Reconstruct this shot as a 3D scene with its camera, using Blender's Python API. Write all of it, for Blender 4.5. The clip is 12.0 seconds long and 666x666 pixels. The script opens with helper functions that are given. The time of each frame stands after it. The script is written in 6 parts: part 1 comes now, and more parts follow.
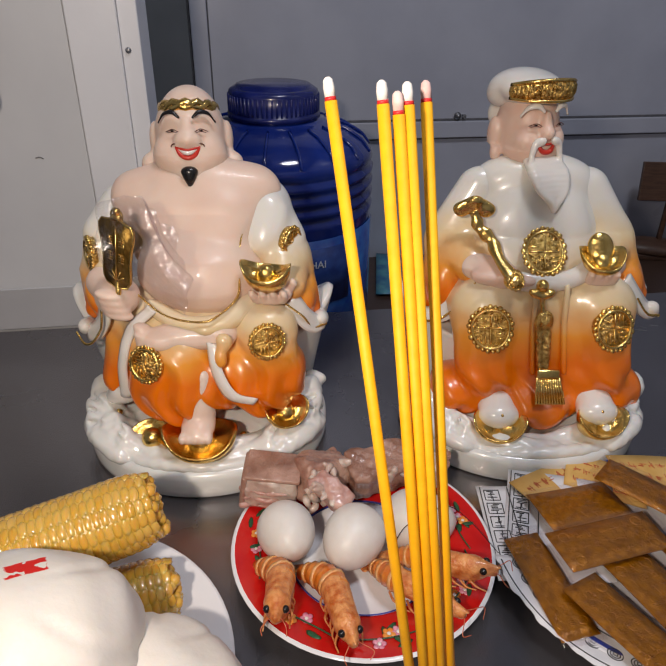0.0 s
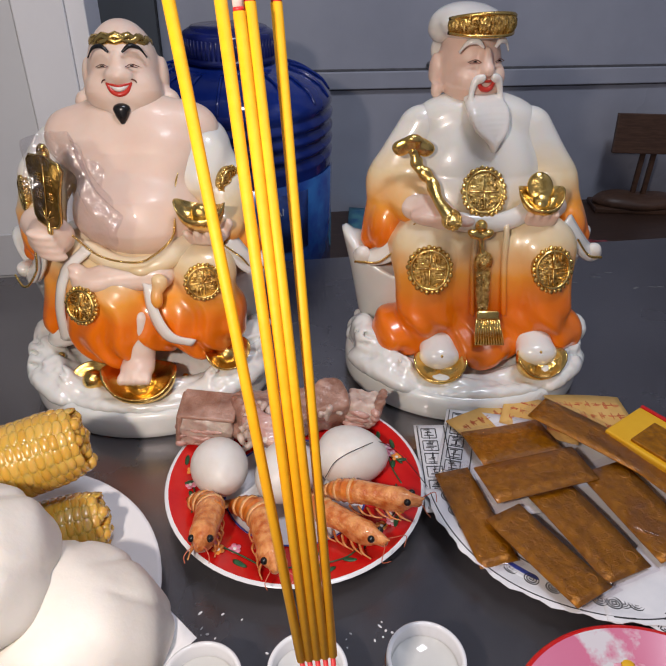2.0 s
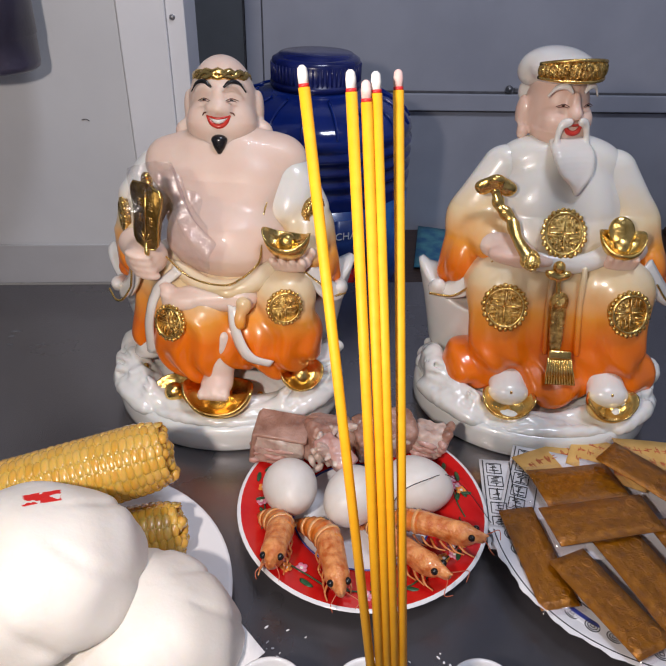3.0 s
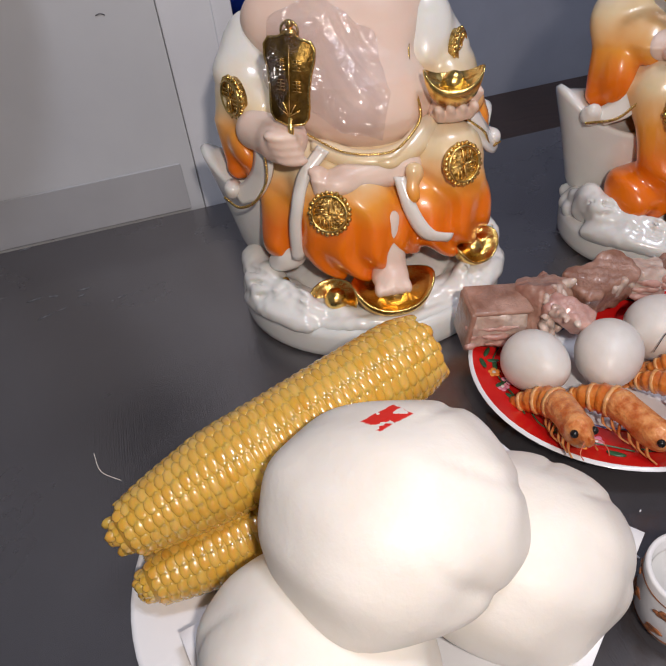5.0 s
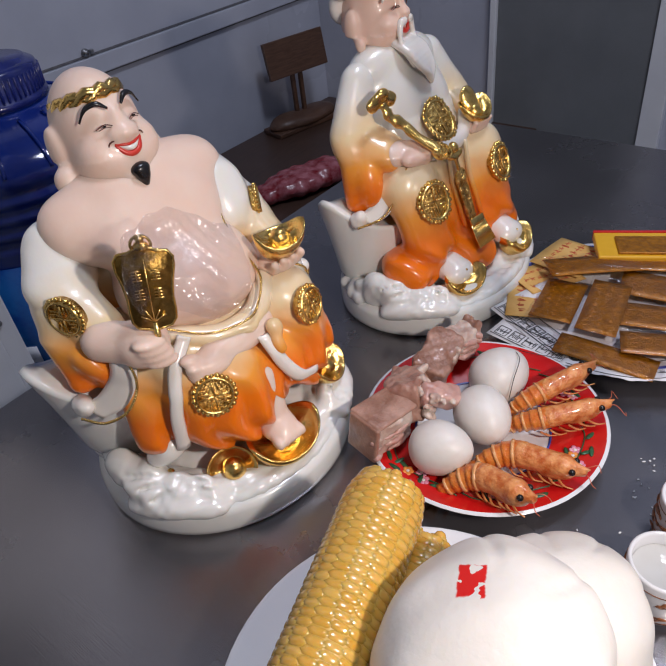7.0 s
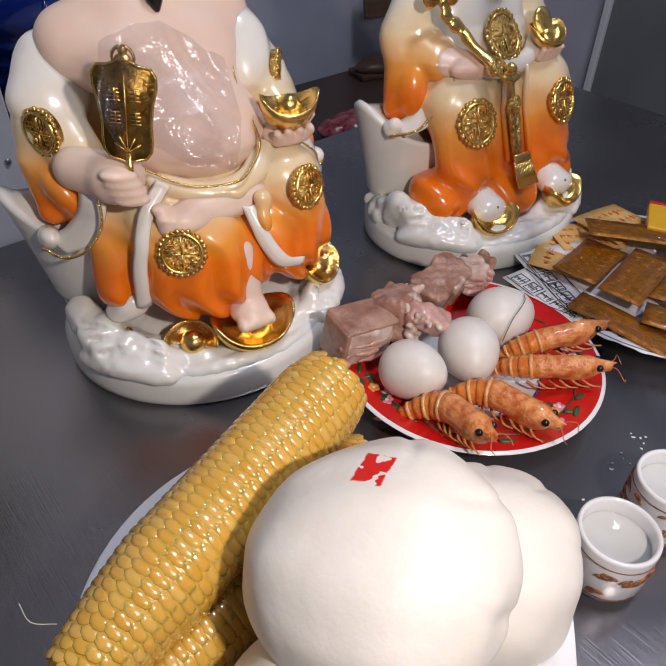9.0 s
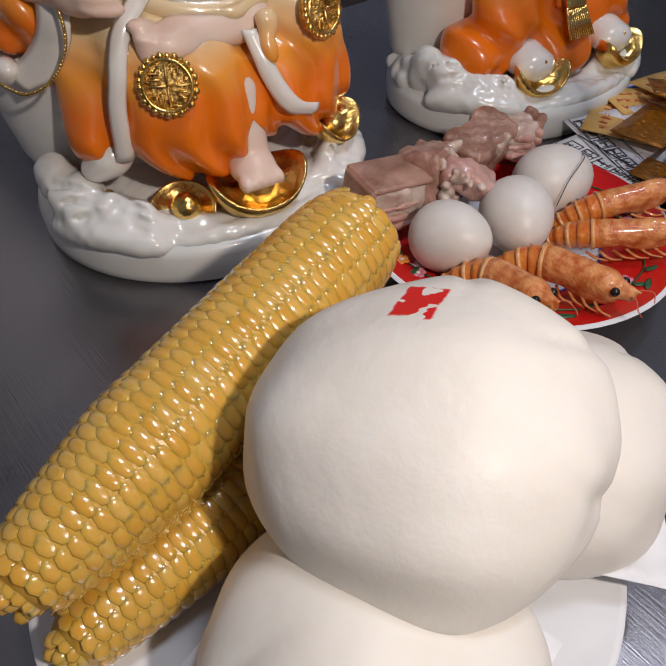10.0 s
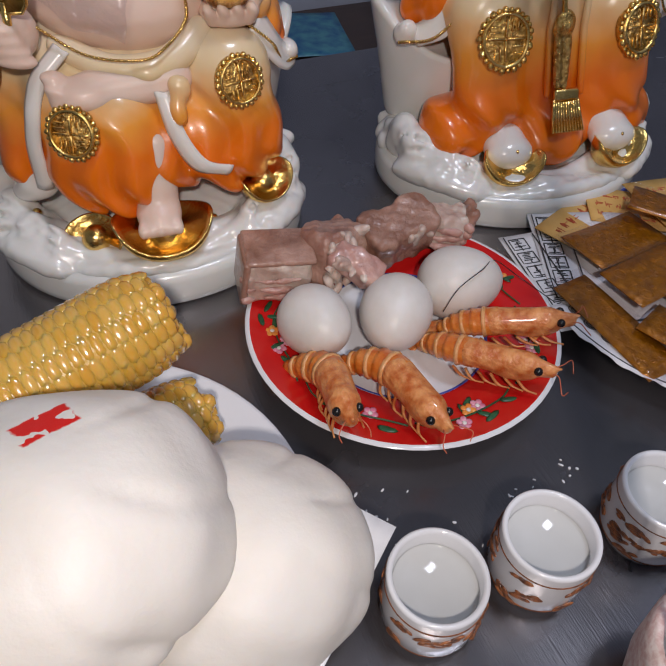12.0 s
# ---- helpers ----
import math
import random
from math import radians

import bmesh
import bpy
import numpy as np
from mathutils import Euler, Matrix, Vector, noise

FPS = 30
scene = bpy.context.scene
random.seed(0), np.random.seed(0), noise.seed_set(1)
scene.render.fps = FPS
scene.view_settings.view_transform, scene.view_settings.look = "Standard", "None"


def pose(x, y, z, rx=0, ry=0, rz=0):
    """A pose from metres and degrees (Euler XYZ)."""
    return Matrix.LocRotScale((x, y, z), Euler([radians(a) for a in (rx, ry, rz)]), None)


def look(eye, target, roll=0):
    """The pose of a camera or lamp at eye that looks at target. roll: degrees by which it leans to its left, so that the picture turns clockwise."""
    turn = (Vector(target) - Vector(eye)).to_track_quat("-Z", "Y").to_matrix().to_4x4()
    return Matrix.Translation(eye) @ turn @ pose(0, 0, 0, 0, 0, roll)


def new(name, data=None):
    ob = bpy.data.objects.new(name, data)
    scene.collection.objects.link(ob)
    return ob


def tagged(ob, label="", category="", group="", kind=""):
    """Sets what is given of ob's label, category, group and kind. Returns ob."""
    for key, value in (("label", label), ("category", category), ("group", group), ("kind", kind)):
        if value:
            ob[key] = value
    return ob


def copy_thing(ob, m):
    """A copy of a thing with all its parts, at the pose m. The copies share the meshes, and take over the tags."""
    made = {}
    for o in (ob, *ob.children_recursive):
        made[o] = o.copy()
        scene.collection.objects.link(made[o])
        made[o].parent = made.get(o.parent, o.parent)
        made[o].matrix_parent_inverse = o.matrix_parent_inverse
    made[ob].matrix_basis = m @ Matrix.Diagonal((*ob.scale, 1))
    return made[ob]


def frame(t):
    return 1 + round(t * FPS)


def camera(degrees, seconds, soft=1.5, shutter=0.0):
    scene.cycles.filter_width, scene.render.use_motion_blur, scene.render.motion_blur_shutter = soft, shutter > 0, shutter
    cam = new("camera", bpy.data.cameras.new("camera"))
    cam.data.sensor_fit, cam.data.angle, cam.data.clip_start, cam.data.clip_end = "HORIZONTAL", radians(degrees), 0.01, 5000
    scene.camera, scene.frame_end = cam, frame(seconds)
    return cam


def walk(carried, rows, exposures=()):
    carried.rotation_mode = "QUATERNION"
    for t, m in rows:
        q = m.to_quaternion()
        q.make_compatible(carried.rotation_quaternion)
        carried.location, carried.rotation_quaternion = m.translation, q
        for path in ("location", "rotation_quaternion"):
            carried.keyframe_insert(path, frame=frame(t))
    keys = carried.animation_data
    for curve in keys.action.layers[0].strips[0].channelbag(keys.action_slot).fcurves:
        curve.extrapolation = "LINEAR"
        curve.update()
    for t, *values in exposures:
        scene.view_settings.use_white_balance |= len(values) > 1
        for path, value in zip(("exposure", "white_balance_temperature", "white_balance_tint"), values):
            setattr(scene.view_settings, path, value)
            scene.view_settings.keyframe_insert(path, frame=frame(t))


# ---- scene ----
cam = camera(54.0, 12.0)
PATH = [
    (0, (0.026, 0.098, 0.426), (0.298, 1.814, -0.564), 0.8),
    (0.5, (0.016, 0.106, 0.417), (0.28, 1.801, -0.611), 1.8),
    (1, (0.024, 0.1, 0.414), (0.289, 1.766, -0.66), 1.0),
    (1.5, (0.04, 0.092, 0.408), (0.314, 1.75, -0.677), -0.1),
    (2, (0.071, 0.08, 0.411), (0.363, 1.732, -0.678), 1.1),
    (2.5, (0.062, 0.088, 0.441), (0.179, 1.775, -0.628), 0.6),
    (3, (0.053, 0.076, 0.437), (0.177, 1.76, -0.636), 1.6),
    (3.5, (-0.007, 0.08, 0.427), (0.018, 1.735, -0.696), 0.8),
    (3.7, (-0.037, 0.089, 0.418), (0.012, 1.742, -0.706), 0.7),
    (5.3, (-0.167, 0.174, 0.355), (0.256, 1.647, -0.929), -10.4),
    (5.5, (-0.17, 0.181, 0.354), (0.359, 1.618, -0.933), -12.0),
    (6, (-0.209, 0.23, 0.371), (0.675, 1.475, -0.92), -13.4),
    (6.5, (-0.241, 0.267, 0.402), (0.855, 1.336, -0.885), -11.5),
    (7, (-0.263, 0.281, 0.444), (0.899, 1.351, -0.782), -7.7),
    (7.2, (-0.266, 0.283, 0.446), (0.903, 1.375, -0.754), -6.1),
    (8.8, (-0.238, 0.24, 0.382), (0.723, 1.497, -0.841), 0.2),
    (9, (-0.232, 0.238, 0.369), (0.78, 1.393, -0.912), 1.0),
    (9.5, (-0.226, 0.249, 0.343), (0.821, 1.427, -0.888), 1.0),
    (10, (-0.218, 0.262, 0.28), (0.691, 1.347, -1.133), -0.1),
    (10.5, (-0.212, 0.259, 0.277), (0.619, 1.311, -1.207), -1.3),
    (11, (-0.158, 0.231, 0.307), (0.616, 1.325, -1.178), 0.2),
    (11.5, (-0.092, 0.214, 0.331), (0.615, 1.406, -1.11), 3.0),
    (12, (-0.064, 0.202, 0.331), (0.526, 1.443, -1.123), 2.6),
]
EXPOSURES = [(0.0, -0.12, 7100, 11), (2.0, 0.03, 6750, 12), (3.5, 0.0, 6500, 12), (5.5, -0.1, 6600, 12), (6.0, -0.12, 6600, 12), (7.2, 0.08, 6350, 13), (9.5, -0.12, 6600, 12), (10.5, -0.55, 6550, 10), (11.0, -0.70, 6450, 11), (11.5, -0.50, 6400, 11), (12.0, -0.38, 6350, 12)]
walk(cam, [(t, look(eye, target, roll)) for t, eye, target, roll in PATH], exposures=EXPOSURES)

# ---- world, lights ----
world = bpy.data.worlds.new("World")
scene.world = world
world.use_nodes = True
world.node_tree.nodes["Background"].inputs[0].default_value = (0.55, 0.6, 0.75, 1)
world.node_tree.nodes["Background"].inputs[1].default_value = 0.04


def area(name, eye, target, size, power, colour, size_y=None):
    d = bpy.data.lights.new(name, "AREA")
    d.shape, d.size, d.size_y = "RECTANGLE", size, size_y or size
    d.energy, d.color = power, colour
    ob = new(name, d)
    ob.matrix_world = look(eye, target)
    return ob


area("phone_flash", (-0.11, 0.02, 0.51), (0.05, 0.62, 0.1), 0.03, 2.95, (1.0, 0.89, 0.81))
# Unseen overhead fill, added for the room's bluish ambient and to lift the walls.
area("overhead_fill", (0.5, 0.1, 2.2), (0.3, 0.6, 0.0), 0.5, 19.0, (0.80, 0.86, 1.0), 0.3)


# ---- materials ----
def shader(name):
    m = bpy.data.materials.new(name)
    m.use_nodes = True
    nt = m.node_tree
    return m, nt, nt.nodes["Principled BSDF"]


def link(nt, a, b):
    nt.links.new(a, b)


def ramp_node(nt, fac, stops):
    r = nt.nodes.new("ShaderNodeValToRGB")
    while len(r.color_ramp.elements) < len(stops):
        r.color_ramp.elements.new(0.5)
    for e, (p, c) in zip(r.color_ramp.elements, stops):
        e.position, e.color = p, (*c, 1)
    link(nt, fac, r.inputs[0])
    return r.outputs[0]


def noise_node(nt, scale, detail=4, stretch=None, rough=0.55):
    co = nt.nodes.new("ShaderNodeTexCoord")
    n = nt.nodes.new("ShaderNodeTexNoise")
    n.inputs["Scale"].default_value, n.inputs["Detail"].default_value = scale, detail
    n.inputs["Roughness"].default_value = rough
    if stretch:
        mp = nt.nodes.new("ShaderNodeMapping")
        mp.inputs["Scale"].default_value = stretch
        link(nt, co.outputs["Object"], mp.inputs[0])
        link(nt, mp.outputs[0], n.inputs["Vector"])
    else:
        link(nt, co.outputs["Object"], n.inputs["Vector"])
    return n.outputs["Fac"]


def bump_node(nt, b, height, strength, dist):
    n = nt.nodes.new("ShaderNodeBump")
    n.inputs["Strength"].default_value, n.inputs["Distance"].default_value = strength, dist
    link(nt, height, n.inputs["Height"])
    link(nt, n.outputs[0], b.inputs["Normal"])


def surface(name, c1, c2, scale=60, rough=0.5, metal=0.0, bump=0.0, bscale=200, coat=0.0, sss=0.0, rvar=0.0, stretch=None, lo=0.35, hi=0.65, dist=0.002):
    m, nt, b = shader(name)
    fac = noise_node(nt, scale, 5, stretch)
    link(nt, ramp_node(nt, fac, [(lo, c1), (hi, c2)]), b.inputs["Base Color"])
    b.inputs["Roughness"].default_value, b.inputs["Metallic"].default_value = rough, metal
    b.inputs["Coat Weight"].default_value, b.inputs["Coat Roughness"].default_value = coat, 0.06
    if sss:
        b.inputs["Subsurface Weight"].default_value = sss
        b.inputs["Subsurface Radius"].default_value = (0.012, 0.007, 0.005)
        b.inputs["Subsurface Scale"].default_value = 0.6
    if rvar:
        f2 = noise_node(nt, scale * 0.37, 4, stretch)
        link(nt, ramp_node(nt, f2, [(0.3, (rough - rvar,) * 3), (0.7, (rough + rvar,) * 3)]), b.inputs["Roughness"])
    if bump:
        bump_node(nt, b, noise_node(nt, bscale, 4, stretch), bump, dist)
    return m


def height_robe(name, stops, low, high, coat=0.6):
    """Glazed resin dyed from the hem upwards."""
    m, nt, b = shader(name)
    co = nt.nodes.new("ShaderNodeTexCoord")
    sp = nt.nodes.new("ShaderNodeSeparateXYZ")
    link(nt, co.outputs["Object"], sp.inputs[0])
    ad = nt.nodes.new("ShaderNodeMath")
    ad.operation = "MULTIPLY_ADD"
    link(nt, noise_node(nt, 25, 3), ad.inputs[0])
    ad.inputs[1].default_value = 0.03
    link(nt, sp.outputs["Z"], ad.inputs[2])
    mr = nt.nodes.new("ShaderNodeMapRange")
    mr.inputs[1].default_value, mr.inputs[2].default_value = low + 0.015, high + 0.015
    link(nt, ad.outputs[0], mr.inputs[0])
    link(nt, ramp_node(nt, mr.outputs[0], stops), b.inputs["Base Color"])
    b.inputs["Roughness"].default_value = 0.28
    b.inputs["Coat Weight"].default_value, b.inputs["Coat Roughness"].default_value = coat, 0.05
    b.inputs["Subsurface Weight"].default_value, b.inputs["Subsurface Scale"].default_value = 0.15, 0.4
    b.inputs["Subsurface Radius"].default_value = (0.01, 0.006, 0.003)
    bump_node(nt, b, noise_node(nt, 90, 3), 0.12, 0.002)
    return m


ORANGE, AMBER, CREAM, WHITE = (0.84, 0.18, 0.004), (0.86, 0.34, 0.04), (0.80, 0.62, 0.36), (0.80, 0.78, 0.72)
M_ROBE_A = height_robe("orange_white_glaze", [(0.0, ORANGE), (0.38, ORANGE), (0.50, AMBER), (0.64, CREAM), (1.0, WHITE)], 0.042, 0.200)
M_ROBE_B = height_robe("orange_cream_glaze", [(0.0, ORANGE), (0.38, ORANGE), (0.52, AMBER), (0.68, CREAM), (0.95, WHITE)], 0.022, 0.218)
M_ARM_A = height_robe("orange_sleeve_glaze", [(0.0, ORANGE), (0.40, ORANGE), (0.55, AMBER), (0.74, CREAM), (1.0, WHITE)], 0.10, 0.215)
M_ARM_B = height_robe("amber_sleeve_glaze", [(0.0, ORANGE), (0.34, ORANGE), (0.52, AMBER), (0.74, CREAM), (1.0, WHITE)], 0.115, 0.232)
M_SKIN_A = surface("pale_skin_resin", (0.79, 0.58, 0.47), (0.82, 0.63, 0.52), 30, 0.42, coat=0.08, sss=0.25, bump=0.05)
M_SKIN_B = surface("ruddy_skin_resin", (0.80, 0.55, 0.44), (0.83, 0.61, 0.50), 40, 0.4, coat=0.1, sss=0.25, bump=0.05)
M_MARBLE = surface("white_resin", (0.74, 0.74, 0.70), (0.82, 0.81, 0.77), 14, 0.25, coat=0.6, sss=0.2, bump=0.08, bscale=70)
M_LINING = surface("white_glaze", (0.80, 0.76, 0.70), (0.84, 0.80, 0.74), 30, 0.25, coat=0.5, sss=0.15)
M_GOLD = surface("gold_plating", (0.74, 0.46, 0.12), (0.88, 0.62, 0.22), 90, 0.22, 1.0, bump=0.25, bscale=380, rvar=0.07)
M_GOLD_RELIEF = surface("embossed_gold", (0.42, 0.23, 0.05), (0.90, 0.63, 0.22), 210, 0.27, 1.0, bump=0.9, bscale=330, rvar=0.06, dist=0.003)
M_BRONZE = surface("dark_bronze", (0.20, 0.115, 0.025), (0.38, 0.23, 0.055), 160, 0.32, 0.9, bump=0.5, bscale=300)
M_BLACK = surface("black_paint", (0.006, 0.006, 0.007), (0.014, 0.013, 0.014), 80, 0.25)
M_RED = surface("red_paint", (0.55, 0.03, 0.02), (0.62, 0.05, 0.03), 80, 0.3)
M_BROWN_LINE = surface("brown_line_paint", (0.10, 0.03, 0.02), (0.14, 0.05, 0.03), 80, 0.4)
M_PLATE = surface("white_porcelain", (0.76, 0.77, 0.80), (0.80, 0.81, 0.83), 20, 0.12, coat=0.4)
M_REDPLATE = surface("red_glaze", (0.55, 0.008, 0.008), (0.62, 0.014, 0.012), 40, 0.22, coat=0.5)
M_EGG = surface("egg_shell", (0.70, 0.66, 0.61), (0.76, 0.73, 0.69), 60, 0.42, sss=0.15, bump=0.15, bscale=900, dist=0.0004)
M_BUN3 = surface("bun_dough", (0.76, 0.715, 0.645), (0.80, 0.765, 0.705), 35, 0.5, sss=0.2, bump=0.22, bscale=60)
M_COB = surface("corn_cob", (0.64, 0.34, 0.04), (0.70, 0.40, 0.07), 90, 0.3, bump=0.3, sss=0.3)
M_PAPER = surface("white_paper", (0.72, 0.73, 0.76), (0.80, 0.80, 0.82), 50, 0.7, bump=0.1)
M_INK = surface("black_ink", (0.02, 0.02, 0.022), (0.05, 0.05, 0.055), 200, 0.7)
M_TAN = surface("tan_joss_paper", (0.66, 0.38, 0.10), (0.76, 0.48, 0.16), 40, 0.7, bump=0.1)
M_REDINK = surface("red_ink", (0.45, 0.07, 0.03), (0.60, 0.14, 0.06), 200, 0.7)
M_FOIL = surface("stamped_gold_foil", (0.25, 0.090, 0.001), (0.48, 0.185, 0.002), 180, 0.36, 0.35, bump=0.5, bscale=260, rvar=0.08, coat=0.15)
M_YELLOW = surface("yellow_card", (0.80, 0.42, 0.01), (0.85, 0.48, 0.02), 40, 0.45, coat=0.3)
M_WALL = surface("grey_painted_panel", (0.46, 0.48, 0.56), (0.53, 0.55, 0.63), 5, 0.30, bump=0.06, bscale=60, rvar=0.05)
M_WALL_L = surface("light_grey_painted_wall", (0.58, 0.59, 0.61), (0.66, 0.67, 0.68), 4, 0.45, bump=0.08, bscale=40)
M_DARK_GREY = surface("dark_grey_surface", (0.17, 0.18, 0.19), (0.20, 0.21, 0.22), 6, 0.45, bump=0.05)
M_POST = surface("white_painted_metal", (0.76, 0.77, 0.80), (0.82, 0.83, 0.85), 8, 0.35, bump=0.05)
M_SEAM = surface("dark_joint", (0.10, 0.10, 0.11), (0.15, 0.15, 0.16), 60, 0.7)
M_BENCH = surface("brown_bench_wood", (0.05, 0.028, 0.02), (0.085, 0.046, 0.032), 20, 0.35, bump=0.2, bscale=60, stretch=(1, 12, 12))
M_SIGN = surface("brown_carved_wood", (0.075, 0.035, 0.02), (0.12, 0.06, 0.035), 30, 0.4, bump=0.2, bscale=90, stretch=(1, 8, 8))
M_STEEL_DARK = surface("dull_steel", (0.30, 0.30, 0.31), (0.38, 0.38, 0.39), 40, 0.4, 0.9)
M_YSTICK = surface("yellow_incense_paste", (0.86, 0.39, 0.004), (0.90, 0.44, 0.008), 200, 0.6, bump=0.3, bscale=900, dist=0.0004)
M_PINKTIP = surface("pink_tip", (0.70, 0.45, 0.42), (0.80, 0.62, 0.58), 300, 0.7)
M_WHITETIP = surface("white_tip", (0.74, 0.72, 0.68), (0.84, 0.82, 0.78), 300, 0.8)
M_REDSTICK = surface("red_bamboo", (0.55, 0.02, 0.02), (0.62, 0.03, 0.03), 200, 0.5)
M_HOLDER = surface("grey_purple_plastic", (0.045, 0.042, 0.075), (0.06, 0.056, 0.095), 30, 0.3, bump=0.1)
M_JAR = surface("blue_tinted_plastic", (0.004, 0.014, 0.13), (0.006, 0.026, 0.21), 12, 0.12, coat=0.5)
M_LID = surface("blue_lid_plastic", (0.006, 0.012, 0.10), (0.012, 0.02, 0.15), 40, 0.25, coat=0.3)
M_LABEL = surface("blue_printed_label", (0.004, 0.035, 0.24), (0.012, 0.12, 0.38), 25, 0.25, coat=0.4)
M_PORK = surface("boiled_pork", (0.30, 0.14, 0.10), (0.56, 0.36, 0.28), 38, 0.38, sss=0.3, bump=0.7, bscale=240, coat=0.25)
M_FAT = surface("pork_fat", (0.48, 0.32, 0.26), (0.74, 0.62, 0.54), 46, 0.35, sss=0.3, bump=0.6, bscale=260, coat=0.3)
M_RIND = surface("browned_pork", (0.24, 0.11, 0.07), (0.50, 0.30, 0.23), 44, 0.34, sss=0.25, bump=0.8, bscale=210, coat=0.35)
M_TONGUE = surface("pink_pork", (0.46, 0.24, 0.20), (0.62, 0.39, 0.33), 60, 0.32, sss=0.3, bump=0.5, bscale=240, coat=0.4)
M_SHRIMP = surface("cooked_shrimp_shell", (0.60, 0.12, 0.008), (0.78, 0.27, 0.05), 110, 0.3, sss=0.25, bump=0.5, bscale=300, coat=0.5)
M_SHRIMP_HEAD = surface("shrimp_head_shell", (0.52, 0.12, 0.02), (0.80, 0.36, 0.13), 150, 0.3, sss=0.2, bump=0.7, bscale=320, coat=0.4)
M_SHRIMP_BAND = surface("pale_shrimp_shell", (0.70, 0.27, 0.07), (0.83, 0.44, 0.20), 160, 0.25, sss=0.3, bump=0.4, bscale=300, coat=0.5)
M_FEELER = surface("shrimp_feeler", (0.50, 0.09, 0.04), (0.66, 0.20, 0.10), 300, 0.4)
M_GREEN = surface("green_enamel", (0.015, 0.07, 0.03), (0.03, 0.12, 0.05), 200, 0.3)
M_PINK = surface("pink_enamel", (0.62, 0.16, 0.27), (0.80, 0.42, 0.50), 200, 0.3)
M_ORANGE = surface("orange_enamel", (0.75, 0.22, 0.03), (0.82, 0.36, 0.08), 200, 0.3)
M_BLUEBAND = surface("blue_enamel", (0.03, 0.05, 0.30), (0.07, 0.10, 0.42), 200, 0.3)
M_RUST = surface("rust_print", (0.10, 0.045, 0.03), (0.42, 0.15, 0.05), 260, 0.3)
M_WATER = surface("cloudy_rice_wine", (0.55, 0.56, 0.55), (0.60, 0.61, 0.60), 20, 0.05, coat=0.3)
M_BAG = surface("red_plastic_bag", (0.22, 0.006, 0.012), (0.48, 0.16, 0.18), 40, 0.25, bump=0.6, bscale=60)
M_LEAFLET = surface("blue_leaflet", (0.02, 0.13, 0.30), (0.10, 0.34, 0.40), 30, 0.4)
M_SAND = surface("incense_ash", (0.36, 0.34, 0.31), (0.52, 0.50, 0.46), 300, 0.9, bump=0.8, bscale=500)
M_POTPINK = surface("pink_speckled_ceramic", (0.62, 0.40, 0.37), (0.80, 0.70, 0.66), 260, 0.4, bump=0.2)


def steel_table():
    m, nt, b = shader("brushed_steel")
    b.inputs["Metallic"].default_value = 0.9
    f = noise_node(nt, 3.0, 6)
    link(nt, ramp_node(nt, f, [(0.3, (0.20, 0.19, 0.20)), (0.7, (0.27, 0.26, 0.27))]), b.inputs["Base Color"])
    g = noise_node(nt, 9.0, 6, (1, 1, 1))
    link(nt, ramp_node(nt, g, [(0.3, (0.20,) * 3), (0.7, (0.30,) * 3)]), b.inputs["Roughness"])
    bump_node(nt, b, noise_node(nt, 18, 6, (60, 1.5, 1)), 0.16, 0.001)
    return m


M_TABLE = steel_table()


